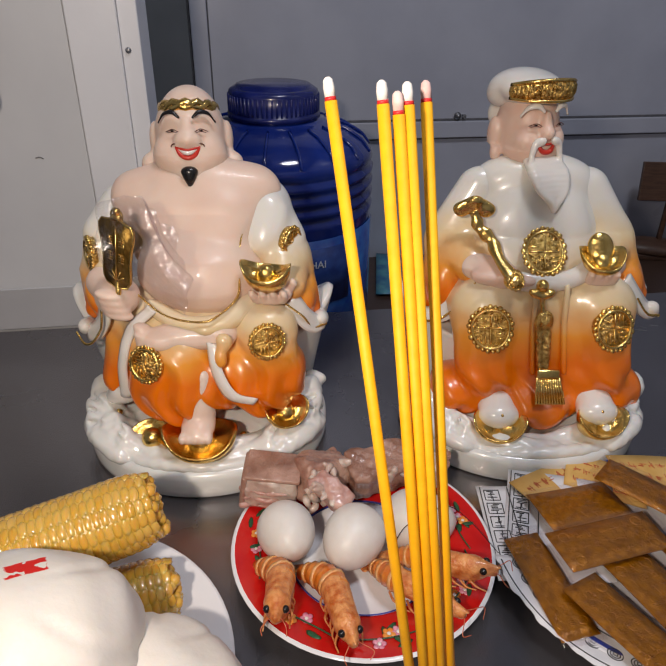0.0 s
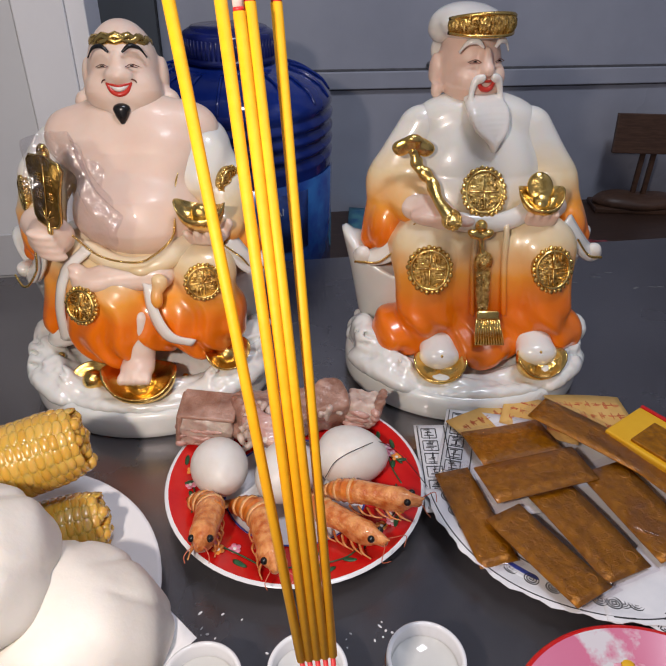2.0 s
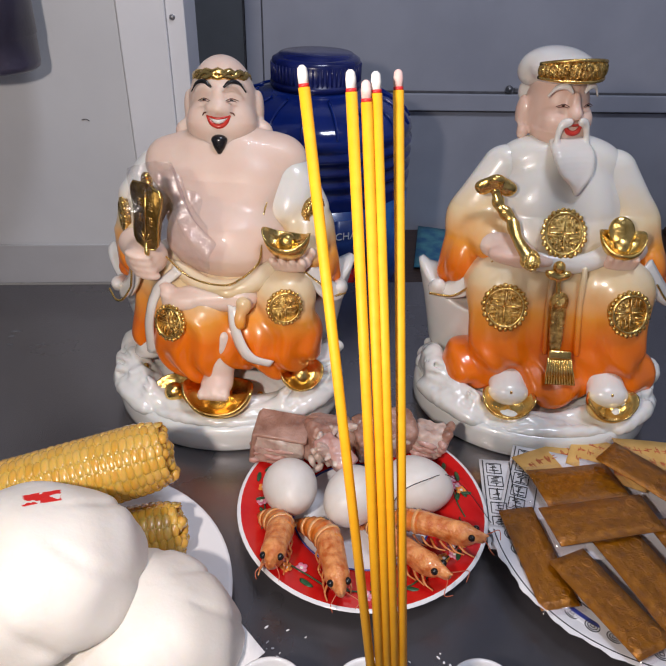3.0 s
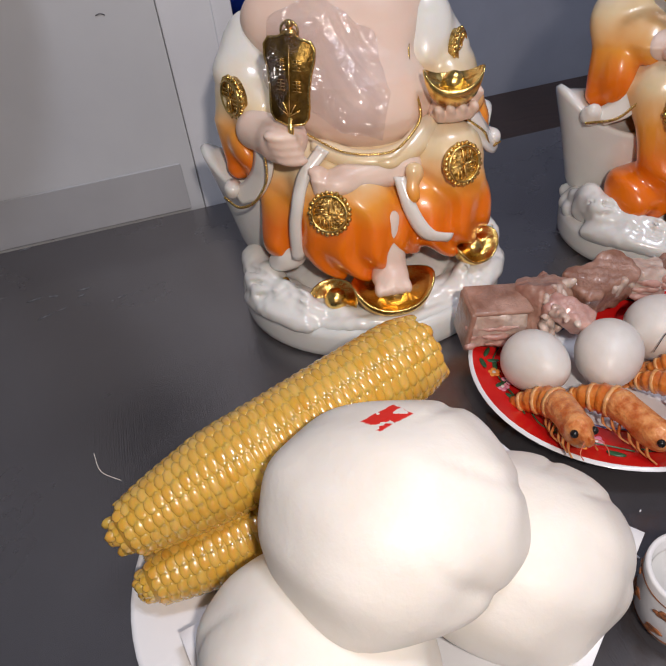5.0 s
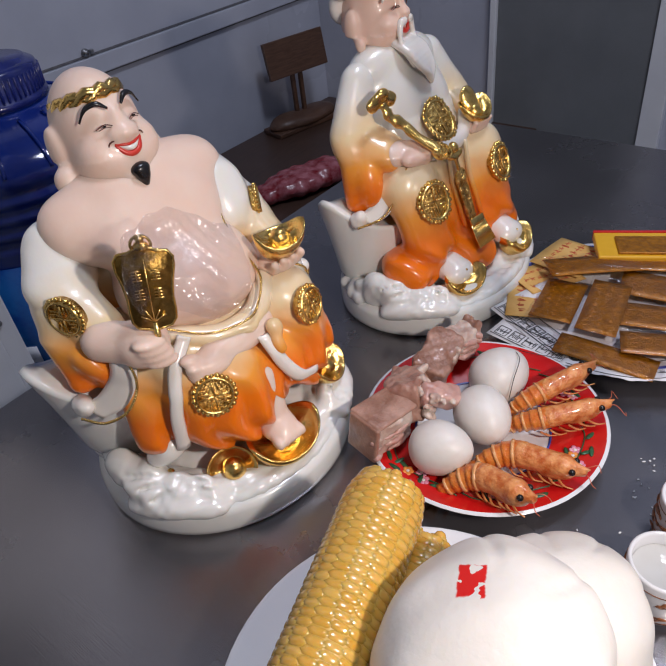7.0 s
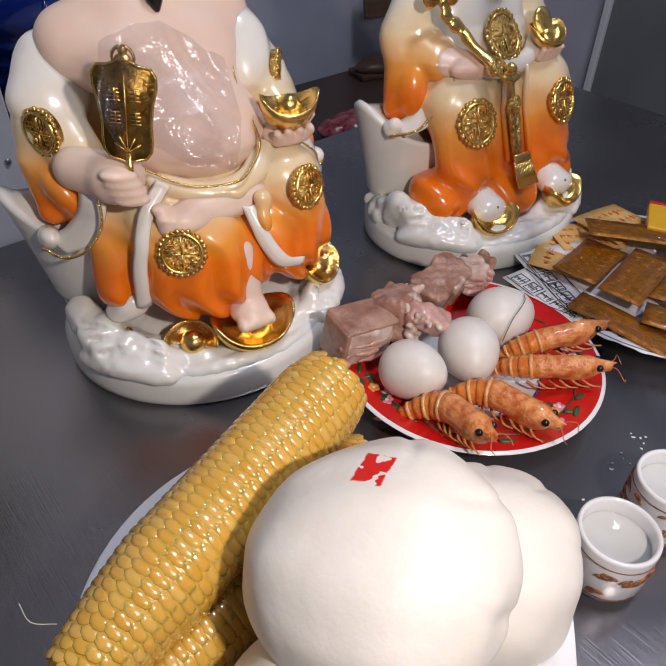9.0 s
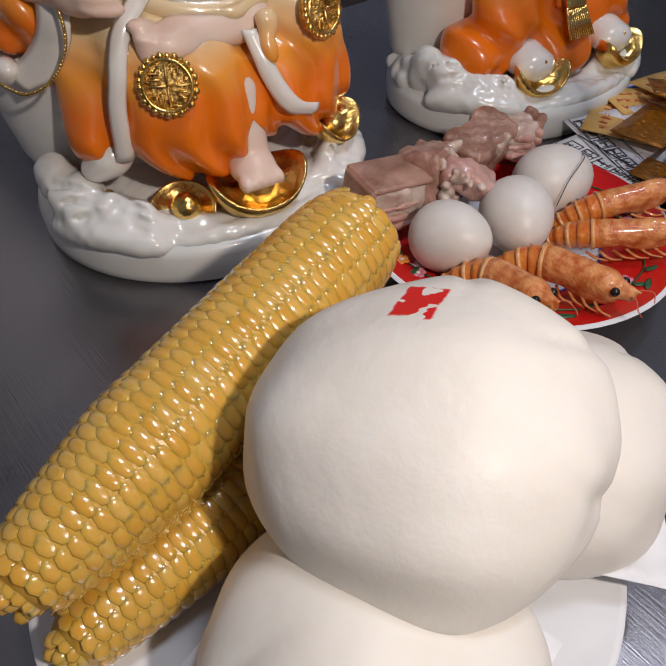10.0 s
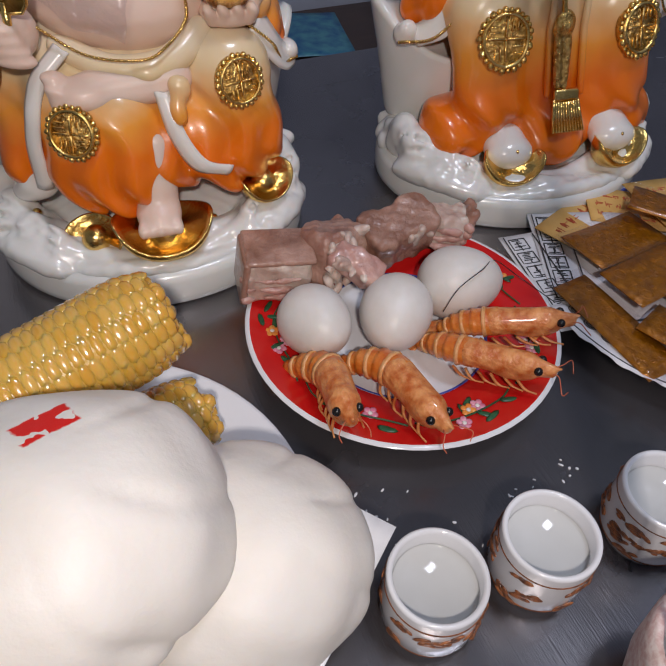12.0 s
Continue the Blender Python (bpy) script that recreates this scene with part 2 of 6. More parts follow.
def bun_stamped(name, loc, spin, size=1.0):
    """Steamed dough with a ragged red dye stamp at loc."""
    m, nt, b = shader(name)
    co = nt.nodes.new("ShaderNodeTexCoord")
    mp = nt.nodes.new("ShaderNodeMapping")
    mp.vector_type = "TEXTURE"
    mp.inputs["Location"].default_value = (*loc, 0)
    mp.inputs["Rotation"].default_value = (0, 0, radians(spin))
    link(nt, co.outputs["Object"], mp.inputs[0])
    sp = nt.nodes.new("ShaderNodeSeparateXYZ")
    link(nt, mp.outputs[0], sp.inputs[0])

    def mth(op, a, v=None, c=None):
        n = nt.nodes.new("ShaderNodeMath")
        n.operation = op
        link(nt, a, n.inputs[0])
        if v is not None:
            if isinstance(v, float):
                n.inputs[1].default_value = v
            else:
                link(nt, v, n.inputs[1])
        if c is not None:
            n.inputs[2].default_value = c
        return n.outputs[0]

    ax = mth("DIVIDE", mth("ABSOLUTE", sp.outputs["X"]), 0.0100 * size)
    ay = mth("DIVIDE", mth("ABSOLUTE", sp.outputs["Y"]), 0.0068 * size)
    inside = mth("SUBTRACT", mth("MULTIPLY", mth("MAXIMUM", ax, ay), -1.0), -1.0)
    rag = mth("MULTIPLY_ADD", noise_node(nt, 190, 4), 0.40, -0.12)
    hole = mth("SUBTRACT", noise_node(nt, 120, 2), 0.58)
    fac = mth("MULTIPLY", mth("SUBTRACT", mth("ADD", inside, rag), mth("MULTIPLY", mth("MAXIMUM", hole, 0.0), 14.0)), 9.0)
    cl = nt.nodes.new("ShaderNodeClamp")
    link(nt, fac, cl.inputs[0])
    up = nt.nodes.new("ShaderNodeSeparateXYZ")
    link(nt, co.outputs["Object"], up.inputs[0])
    top = nt.nodes.new("ShaderNodeMath")
    top.operation = "GREATER_THAN"
    link(nt, up.outputs["Z"], top.inputs[0])
    top.inputs[1].default_value = 0.0
    use = mth("MULTIPLY", cl.outputs[0], top.outputs[0])
    mx = nt.nodes.new("ShaderNodeMix")
    mx.data_type = "RGBA"
    link(nt, use, mx.inputs[0])
    link(nt, ramp_node(nt, noise_node(nt, 30, 4), [(0.3, (0.76, 0.715, 0.645)), (0.7, (0.80, 0.765, 0.71))]), mx.inputs[6])
    mx.inputs[7].default_value = (0.68, 0.012, 0.008, 1)
    link(nt, mx.outputs[2], b.inputs["Base Color"])
    b.inputs["Roughness"].default_value = 0.5
    b.inputs["Subsurface Weight"].default_value, b.inputs["Subsurface Scale"].default_value = 0.15, 0.5
    b.inputs["Subsurface Radius"].default_value = (0.012, 0.008, 0.005)
    bump_node(nt, b, noise_node(nt, 38, 6), 0.42, 0.003)
    return m


M_BUN = bun_stamped("stamped_bun_dough", (0.010, 0.018), 24)
M_BUN2 = bun_stamped("edge_stamped_bun_dough", (-0.010, 0.017), 60, 0.6)


def film_material(name, gloss, crease=0.9):
    m, nt, b = shader(name)
    t = nt.nodes.new("ShaderNodeBsdfTransparent")
    t.inputs[0].default_value = (0.97, 0.96, 0.97, 1)
    g = nt.nodes.new("ShaderNodeBsdfGlossy")
    g.inputs["Roughness"].default_value = 0.12
    bn = nt.nodes.new("ShaderNodeBump")
    bn.inputs["Strength"].default_value, bn.inputs["Distance"].default_value = crease, 0.006
    link(nt, noise_node(nt, 70, 4), bn.inputs["Height"])
    link(nt, bn.outputs[0], g.inputs["Normal"])
    mx = nt.nodes.new("ShaderNodeMixShader")
    mx.inputs[0].default_value = gloss
    link(nt, t.outputs[0], mx.inputs[1])
    link(nt, g.outputs[0], mx.inputs[2])
    link(nt, mx.outputs[0], nt.nodes["Material Output"].inputs[0])
    return m


M_FILM = film_material("clear_plastic_film", 0.09)
M_SLEEVE = film_material("clear_card_sleeve", 0.035, 0.25)
# Grey a step darker than M_WALL_L, for the strip at the wall's foot.
M_LOW_STRIP = surface("darker_grey_strip", (0.44, 0.44, 0.45), (0.50, 0.50, 0.51), 6, 0.45, bump=0.06)


def kernels():
    m, nt, b = shader("corn_kernels")
    geo = nt.nodes.new("ShaderNodeNewGeometry")
    link(nt, ramp_node(nt, geo.outputs["Random Per Island"], [(0.0, (0.66, 0.35, 0.045)), (0.5, (0.69, 0.385, 0.062)), (1.0, (0.72, 0.43, 0.095))]), b.inputs["Base Color"])
    b.inputs["Roughness"].default_value = 0.22
    b.inputs["Coat Weight"].default_value = 1.0
    b.inputs["Subsurface Weight"].default_value, b.inputs["Subsurface Scale"].default_value = 0.5, 0.4
    b.inputs["Subsurface Radius"].default_value = (0.01, 0.006, 0.002)
    bump_node(nt, b, noise_node(nt, 400, 3), 0.15, 0.0008)
    return m


M_KERNEL = kernels()


# ---- geometry helpers ----
class Soup:
    """Collects vertices, faces and material slots of one mesh."""

    def __init__(self):
        self.v, self.f, self.m, self.mats = [], [], [], []

    def add(self, vf, mat, matrix=None):
        v, f = vf
        o = len(self.v)
        if matrix is not None:
            v = [tuple(matrix @ Vector(p)) for p in v]
        if mat not in self.mats:
            self.mats.append(mat)
        k = self.mats.index(mat)
        self.v.extend(tuple(map(float, p)) for p in v)
        self.f.extend(tuple(int(i) + o for i in q) for q in f)
        self.m.extend([k] * len(f))
        return self

    def mesh(self, name, smooth=True):
        me = bpy.data.meshes.new(name)
        me.from_pydata(self.v, [], self.f)
        for mt in self.mats:
            me.materials.append(mt)
        me.polygons.foreach_set("material_index", self.m)
        me.polygons.foreach_set("use_smooth", [smooth] * len(self.f))
        me.update()
        return me


def thing(name, label, category, at=None, group="", kind=""):
    ob = new(name)
    ob.matrix_world = at if at is not None else Matrix()
    return tagged(ob, label, category, group, kind)


def solid(name, soup, label, category, at=None, group="", kind="", smooth=True):
    ob = new(name, soup.mesh(name, smooth))
    ob.matrix_world = at if at is not None else Matrix()
    return tagged(ob, label, category, group, kind)


def part(name, vf, mat, parent, label="", smooth=True, at=None):
    s = vf if isinstance(vf, Soup) else Soup().add(vf, mat)
    ob = new(name, s.mesh(name, smooth))
    ob.parent = parent
    if at is not None:
        ob.matrix_basis = at
    return tagged(ob, label)


def lathe(profile, seg=48, sx=1.0, sy=1.0):
    """Turned form; a profile point of radius 0 closes it."""
    v, f = [], []
    rows = []
    for r, z in profile:
        if r == 0:
            rows.append([len(v)])
            v.append((0, 0, z))
        else:
            rows.append(list(range(len(v), len(v) + seg)))
            v += [(r * sx * math.cos(2 * math.pi * i / seg), r * sy * math.sin(2 * math.pi * i / seg), z) for i in range(seg)]
    for a, b in zip(rows, rows[1:]):
        for i in range(seg):
            j = (i + 1) % seg
            if len(a) == 1 and len(b) > 1:
                f.append((a[0], b[j], b[i]))
            elif len(b) == 1 and len(a) > 1:
                f.append((a[i], a[j], b[0]))
            elif len(a) > 1:
                f.append((a[i], a[j], b[j], b[i]))
    return v, f


def ball(c, r, rot=(0, 0, 0), seg=20, rings=12):
    rx, ry, rz = (r, r, r) if isinstance(r, float) else r
    v, f = lathe([(math.sin(math.pi * i / rings), -math.cos(math.pi * i / rings)) if 0 < i < rings else (0, -1 if i == 0 else 1) for i in range(rings + 1)], seg)
    m = pose(*c, *rot) @ Matrix.Diagonal((rx, ry, rz, 1))
    return [tuple(m @ Vector(p)) for p in v], f


def spline(pts, n=8):
    """Catmull-Rom through the points."""
    p = [Vector(q) for q in pts]
    p = [p[0] * 2 - p[1]] + p + [p[-1] * 2 - p[-2]]
    out = []
    for i in range(1, len(p) - 2):
        for k in range(n):
            t = k / n
            out.append(0.5 * (2 * p[i] + (p[i + 1] - p[i - 1]) * t + (2 * p[i - 1] - 5 * p[i] + 4 * p[i + 1] - p[i + 2]) * t * t + (3 * p[i] - p[i - 1] - 3 * p[i + 1] + p[i + 2]) * t ** 3))
    return out + [p[-2]]


def tube(pts, r, seg=8, flat=1.0):
    """A closed tube along points; r is a number or a radius for each point."""
    p = [Vector(q) for q in pts]
    rr = r if isinstance(r, (list, tuple)) else [r] * len(p)
    v, f = [], []
    side = None
    for i, q in enumerate(p):
        d = (p[min(i + 1, len(p) - 1)] - p[max(i - 1, 0)]).normalized()
        if side is None:
            side = d.orthogonal().normalized()
        side = (side - d * side.dot(d)).normalized()
        up = d.cross(side)
        v += [tuple(q + (side * math.cos(2 * math.pi * k / seg) + up * math.sin(2 * math.pi * k / seg) * flat) * rr[i]) for k in range(seg)]
    for i in range(len(p) - 1):
        for k in range(seg):
            j = (k + 1) % seg
            f.append((i * seg + k, i * seg + j, (i + 1) * seg + j, (i + 1) * seg + k))
    f += [tuple(range(seg - 1, -1, -1)), tuple(range((len(p) - 1) * seg, len(p) * seg))]
    return v, f


def rbox(sx, sy, sz, b=0.002, seg=2):
    """A box centred on the origin with rounded edges."""
    bm = bmesh.new()
    bmesh.ops.create_cube(bm, size=1)
    bmesh.ops.scale(bm, vec=(sx, sy, sz), verts=bm.verts)
    bmesh.ops.bevel(bm, geom=bm.edges[:], offset=min(b, min(sx, sy, sz) * 0.45), segments=seg, affect="EDGES", profile=0.5)
    bm.verts.index_update()
    out = [tuple(w.co) for w in bm.verts], [tuple(w.index for w in q.verts) for q in bm.faces]
    bm.free()
    return out


def slab(outline, z0, z1):
    """A flat plate of any outline between two heights."""
    n = len(outline)
    v = [(x, y, z0) for x, y in outline] + [(x, y, z1) for x, y in outline]
    f = [tuple(range(n - 1, -1, -1)), tuple(range(n, 2 * n))] + [(i, (i + 1) % n, n + (i + 1) % n, n + i) for i in range(n)]
    return v, f


def sheet(fn, nu, nv, thick=0.0004):
    """A thin bent sheet: fn(u, v) gives a point for u, v in 0..1."""
    g = [[Vector(fn(i / nu, j / nv)) for j in range(nv + 1)] for i in range(nu + 1)]
    v, f = [], []
    w = nv + 1
    for side in (0, 1):
        for i in range(nu + 1):
            for j in range(nv + 1):
                du = g[min(i + 1, nu)][j] - g[max(i - 1, 0)][j]
                dv = g[i][min(j + 1, nv)] - g[i][max(j - 1, 0)]
                n = du.cross(dv).normalized() * thick * side
                v.append(tuple(g[i][j] + n))
    o = (nu + 1) * w
    for i in range(nu):
        for j in range(nv):
            a = i * w + j
            f.append((a, a + 1, a + w + 1, a + w))
            f.append((o + a, o + a + w, o + a + w + 1, o + a + 1))
    edge = [i * w for i in range(nu + 1)] + [nu * w + j for j in range(1, nv + 1)] + [i * w + nv for i in range(nu - 1, -1, -1)] + [j for j in range(nv - 1, 0, -1)]
    for a, b in zip(edge, edge[1:] + edge[:1]):
        f.append((a, b, o + b, o + a))
    return v, f


# Rounded forms melted into one another: each lump is a distance, and the skin where the blend is zero becomes a mesh.
def egg(c, r, rot=(0, 0, 0)):
    r = (r, r, r) if isinstance(r, float) else r
    inv = np.array(pose(0, 0, 0, *rot).to_3x3().transposed())
    c, r = np.array(c), np.array(r)

    def d(p):
        q = (p - c) @ inv.T
        k0 = np.sqrt(((q / r) ** 2).sum(-1))
        k1 = np.sqrt(((q / r ** 2) ** 2).sum(-1)) + 1e-9
        return k0 * (k0 - 1) / k1
    m = r.max()
    return d, c - m, c + m


def rod(a, b, r1, r2=None):
    a, b = np.array(a, float), np.array(b, float)
    r2 = r1 if r2 is None else r2

    def d(p):
        ab = b - a
        t = np.clip(((p - a) @ ab) / max(ab @ ab, 1e-12), 0, 1)
        return np.sqrt(((p - a - t[..., None] * ab) ** 2).sum(-1)) - (r1 + (r2 - r1) * t)
    m = max(r1, r2)
    return d, np.minimum(a, b) - m, np.maximum(a, b) + m


def chain(pts, r0, r1, n=5):
    q = spline(pts, n)
    k = len(q) - 1
    return [rod(q[i], q[i + 1], r0 + (r1 - r0) * i / k, r0 + (r1 - r0) * (i + 1) / k) for i in range(k)]


def melt(lumps, res=0.0025, k=0.006, dent=(), ripple=None):
    """The mesh of the blended lumps; dent: lumps taken away; ripple: a function added to the distance."""
    lo = np.min([l for _, l, _ in lumps], 0) - 3 * res
    hi = np.max([h for _, _, h in lumps], 0) + 3 * res
    n = np.ceil((hi - lo) / res).astype(int) + 1
    ax = [lo[i] + res * np.arange(n[i]) for i in range(3)]
    far = 0.02
    D = np.full(n, far)

    def window(l, h):
        a = np.maximum(np.floor((l - k - 2 * res - lo) / res).astype(int), 0)
        b = np.minimum(np.ceil((h + k + 2 * res - lo) / res).astype(int) + 1, n)
        return tuple(slice(*s) for s in zip(a, b))
    for d, l, h in lumps:
        w = window(l, h)
        p = np.stack(np.meshgrid(ax[0][w[0]], ax[1][w[1]], ax[2][w[2]], indexing="ij"), -1)
        e, o = d(p), D[w]
        t = np.clip(0.5 + 0.5 * (o - e) / k, 0, 1)
        D[w] = np.where(o >= far, np.minimum(e, far), o * (1 - t) + e * t - k * t * (1 - t))
    for d, l, h in dent:
        w = window(l, h)
        p = np.stack(np.meshgrid(ax[0][w[0]], ax[1][w[1]], ax[2][w[2]], indexing="ij"), -1)
        e, o = -d(p), D[w]
        kk = k * 0.6
        t = np.clip(0.5 - 0.5 * (o - e) / kk, 0, 1)
        D[w] = o * (1 - t) + e * t + kk * t * (1 - t)
    if ripple is not None:
        p = np.stack(np.meshgrid(*ax, indexing="ij"), -1)
        D = D + ripple(p)
    inside = D < 0
    c = np.zeros(n - 1, int)
    for i in (0, 1):
        for j in (0, 1):
            for q in (0, 1):
                c += inside[i:n[0] - 1 + i, j:n[1] - 1 + j, q:n[2] - 1 + q]
    cells = np.argwhere((c > 0) & (c < 8))
    total, count = np.zeros((len(cells), 3)), np.zeros(len(cells))
    corners = [(i, j, q) for i in (0, 1) for j in (0, 1) for q in (0, 1)]
    for a in corners:
        for s in range(3):
            if a[s] == 0:
                b = tuple(1 if i == s else a[i] for i in range(3))
                va = D[tuple((cells + a).T)]
                vb = D[tuple((cells + b).T)]
                hit = (va < 0) != (vb < 0)
                t = np.where(hit, va / np.where(hit, va - vb, 1), 0)
                total += np.where(hit[:, None], np.array(a) + t[:, None] * (np.array(b) - np.array(a)), 0)
                count += hit
    verts = lo + res * (cells + total / count[:, None])
    index = -np.ones(n - 1, int)
    index[tuple(cells.T)] = np.arange(len(cells))
    faces = []
    for s in range(3):
        u, w = (s + 1) % 3, (s + 2) % 3
        sl0 = [slice(None)] * 3
        sl1 = [slice(None)] * 3
        sl0[s], sl1[s] = slice(0, -1), slice(1, None)
        e = np.argwhere(inside[tuple(sl0)] != inside[tuple(sl1)])
        e = e[(e[:, u] > 0) & (e[:, w] > 0) & (e[:, u] < n[u] - 1) & (e[:, w] < n[w] - 1)]
        du, dw = np.eye(3, dtype=int)[u], np.eye(3, dtype=int)[w]
        quad = np.stack([index[tuple((e - du - dw).T)], index[tuple((e - dw).T)], index[tuple(e.T)], index[tuple((e - du).T)]], -1)
        flip = ~inside[tuple(e.T)]
        quad[flip] = quad[flip][:, ::-1]
        faces += quad.tolist()
    return verts.tolist(), faces


def disc_relief(r, depth=0.004, beads=26):
    """A round ornament with a beaded rim and a cross fret, facing -y."""
    s = Soup()
    turn = Matrix.Rotation(radians(90), 4, "X")
    s.add(lathe([(0, depth * 0.5), (r * 0.86, depth * 0.5), (r * 0.9, depth * 0.2), (r * 0.9, -depth), (0, -depth)], 28), M_GOLD_RELIEF, turn)
    s.add(lathe([(r * 0.72, depth * 0.5), (r * 0.75, depth * 0.95), (r * 0.82, depth * 0.95), (r * 0.86, depth * 0.4)], 28), M_GOLD, turn)
    for i in range(beads):
        a = 2 * math.pi * i / beads
        s.add(ball((r * 0.90 * math.cos(a), -depth * 0.25, r * 0.90 * math.sin(a)), r * (0.13 if i % 2 else 0.10), seg=8, rings=6), M_GOLD)
    for a in range(4):
        m = Matrix.Rotation(radians(90 * a), 4, "Y")
        s.add(rbox(r * 0.09, depth * 0.5, r * 0.62, r * 0.03, 1), M_GOLD, m @ pose(0, -depth * 0.65, r * 0.34))
        for off in (0.2, 0.38):
            s.add(rbox(r * 0.06, depth * 0.5, r * (0.5 - off * 0.5), r * 0.02, 1), M_GOLD, m @ pose(r * off, -depth * 0.6, r * 0.42))
    return s


def merge(s, t, m):
    for k, mt in enumerate(t.mats):
        f = [q for q, i in zip(t.f, t.m) if i == k]
        used = sorted({i for q in f for i in q})
        back = {o: i for i, o in enumerate(used)}
        s.add(([t.v[i] for i in used], [tuple(back[i] for i in q) for q in f]), mt, m)


def boat(w, h, d, boss=True):
    """A gold ingot: a boat with raised tips and a round boss, on its base at z = 0."""
    v, f = [], []
    nu, nv = 32, 9
    prof = [(0.0, 0.0), (0.55, 0.0), (0.78, 0.25), (0.92, 0.6), (1.0, 1.0), (0.94, 1.0), (0.82, 0.78), (0.5, 0.62), (0.0, 0.6)]
    for i in range(nu):
        a = 2 * math.pi * i / nu
        tip = abs(math.cos(a)) ** 3
        for r, z in prof:
            hz = z * h * (0.62 + 0.38 * tip) if z > 0.3 else z * h
            v.append((w * r * math.cos(a), d * r * math.sin(a), hz))
    for i in range(nu):
        for j in range(nv - 1):
            a, b = i * nv + j, ((i + 1) % nu) * nv + j
            f.append((a, b, b + 1, a + 1))
    s = Soup().add((v, f), M_GOLD)
    if boss:
        s.add(ball((0, 0, h * 0.5), (w * 0.42, d * 0.55, h * 0.42)), M_GOLD)
    return s


def rope(pts, r=0.0009, n=10):
    """A twisted gold cord as a row of tiny beads."""
    s = Soup()
    q = spline(pts, n)
    s.add(tube(q, r * 0.7, 5), M_GOLD)
    run = 0.0
    for a, b in zip(q, q[1:]):
        d = (b - a).length
        while run < d:
            c = a.lerp(b, run / d)
            s.add(ball(tuple(c), r, seg=6, rings=4), M_GOLD)
            run += r * 2.0
        run -= d
    return s


# ---- structure ----
def wall(name, x0, x1, y0, y1, z0, z1, mat, label):
    s = Soup().add(rbox(x1 - x0, y1 - y0, z1 - z0, 0.001, 1), mat, pose((x0 + x1) / 2, (y0 + y1) / 2, (z0 + z1) / 2))
    return solid(name, s, label, "wall", kind="structure", smooth=False)


BACK, RIGHT, SHELF = 1.69, 1.40, -0.262
wall("wall_left_front", -1.6, -0.141, 0.903, 0.957, -0.75, 2.3, M_WALL_L, "light grey painted wall behind the steel table")
wall("wall_back", -1.6, RIGHT + 0.06, BACK, BACK + 0.06, -0.75, 2.3, M_WALL, "grey painted metal panel wall of the alcove")
wall("wall_right", RIGHT, RIGHT + 0.06, -1.2, BACK, -0.75, 2.3, M_WALL, "grey painted metal panel wall beside the table")
wall("wall_far_left", -1.65, -1.6, -1.2, BACK + 0.06, -0.75, 2.3, M_WALL_L, "light grey painted side wall")
wall("wall_behind", -1.65, RIGHT + 0.06, -1.25, -1.2, -0.75, 2.3, M_WALL_L, "light grey painted wall behind the viewer")
wall("ceiling", -1.65, RIGHT + 0.06, -1.25, BACK + 0.06, 2.3, 2.35, M_WALL_L, "pale painted ceiling")
wall("floor", -1.65, RIGHT + 0.06, -1.25, BACK + 0.06, -0.8, -0.75, M_WALL, "grey concrete floor")

post = thing("trim", "white painted metal post at the wall's end", "post", kind="structure")
part("post_face", rbox(0.054, 0.105, 3.0, 0.0015), M_POST, post, at=pose(-0.1135, 0.9535, 0.76), smooth=False)
part("post_flange", rbox(0.021, 0.100, 3.0, 0.0015), M_POST, post, at=pose(-0.0758, 0.9555, 0.76), smooth=False)
for z in (0.337, 0.08, 0.62):
    part("screw", lathe([(0, 0.0022), (0.0022, 0.002), (0.0034, 0.0006), (0.0036, -0.002), (0, -0.002)], 12), M_STEEL_DARK, post, at=pose(-0.0795, 0.9055, z, 90))

# frame strips of the panel wall
rail = thing("trim", "grey painted frame strips of the panel wall", "trim", kind="structure")
part("rail", rbox(1.405, 0.012, 0.039, 0.002), M_WALL, rail, at=pose(0.6955, BACK - 0.006, 0.0685), smooth=False)
part("joint", rbox(1.405, 0.004, 0.005, 0.001, 1), M_SEAM, rail, at=pose(0.6955, BACK - 0.0025, 0.0908), smooth=False)
part("joint", rbox(1.405, 0.004, 0.004, 0.001, 1), M_SEAM, rail, at=pose(0.6955, BACK - 0.0025, 0.0463), smooth=False)
part("stile", rbox(0.036, 0.012, 2.9, 0.002), M_WALL, rail, at=pose(-0.026, BACK - 0.006, 0.76), smooth=False)
part("joint", rbox(0.004, 0.004, 2.9, 0.001, 1), M_SEAM, rail, at=pose(-0.0465, BACK - 0.0025, 0.76), smooth=False)
part("joint", rbox(0.003, 0.003, 2.9, 0.001, 1), M_SEAM, rail, at=pose(-0.0062, BACK - 0.0015, 0.76), smooth=False)
# Sheet of darker grey over the wall left of the stile, coloured like the door.
part("dark_sheet", rbox(0.60, 0.006, 2.9, 0.001, 1), M_DARK_GREY, rail, at=pose(-0.349, BACK - 0.003, 0.76), smooth=False)
part("bolt", lathe([(0, 0.009), (0.005, 0.008), (0.0062, 0.003), (0.009, 0.002), (0.009, -0.002), (0, -0.002)], 10), M_STEEL_DARK, rail, at=pose(0.578, BACK - 0.007, 0.100, 90))
part("bolt", rbox(0.009, 0.01, 0.009, 0.001, 1), M_STEEL_DARK, rail, at=pose(0.595, BACK - 0.005, 0.098), smooth=False)

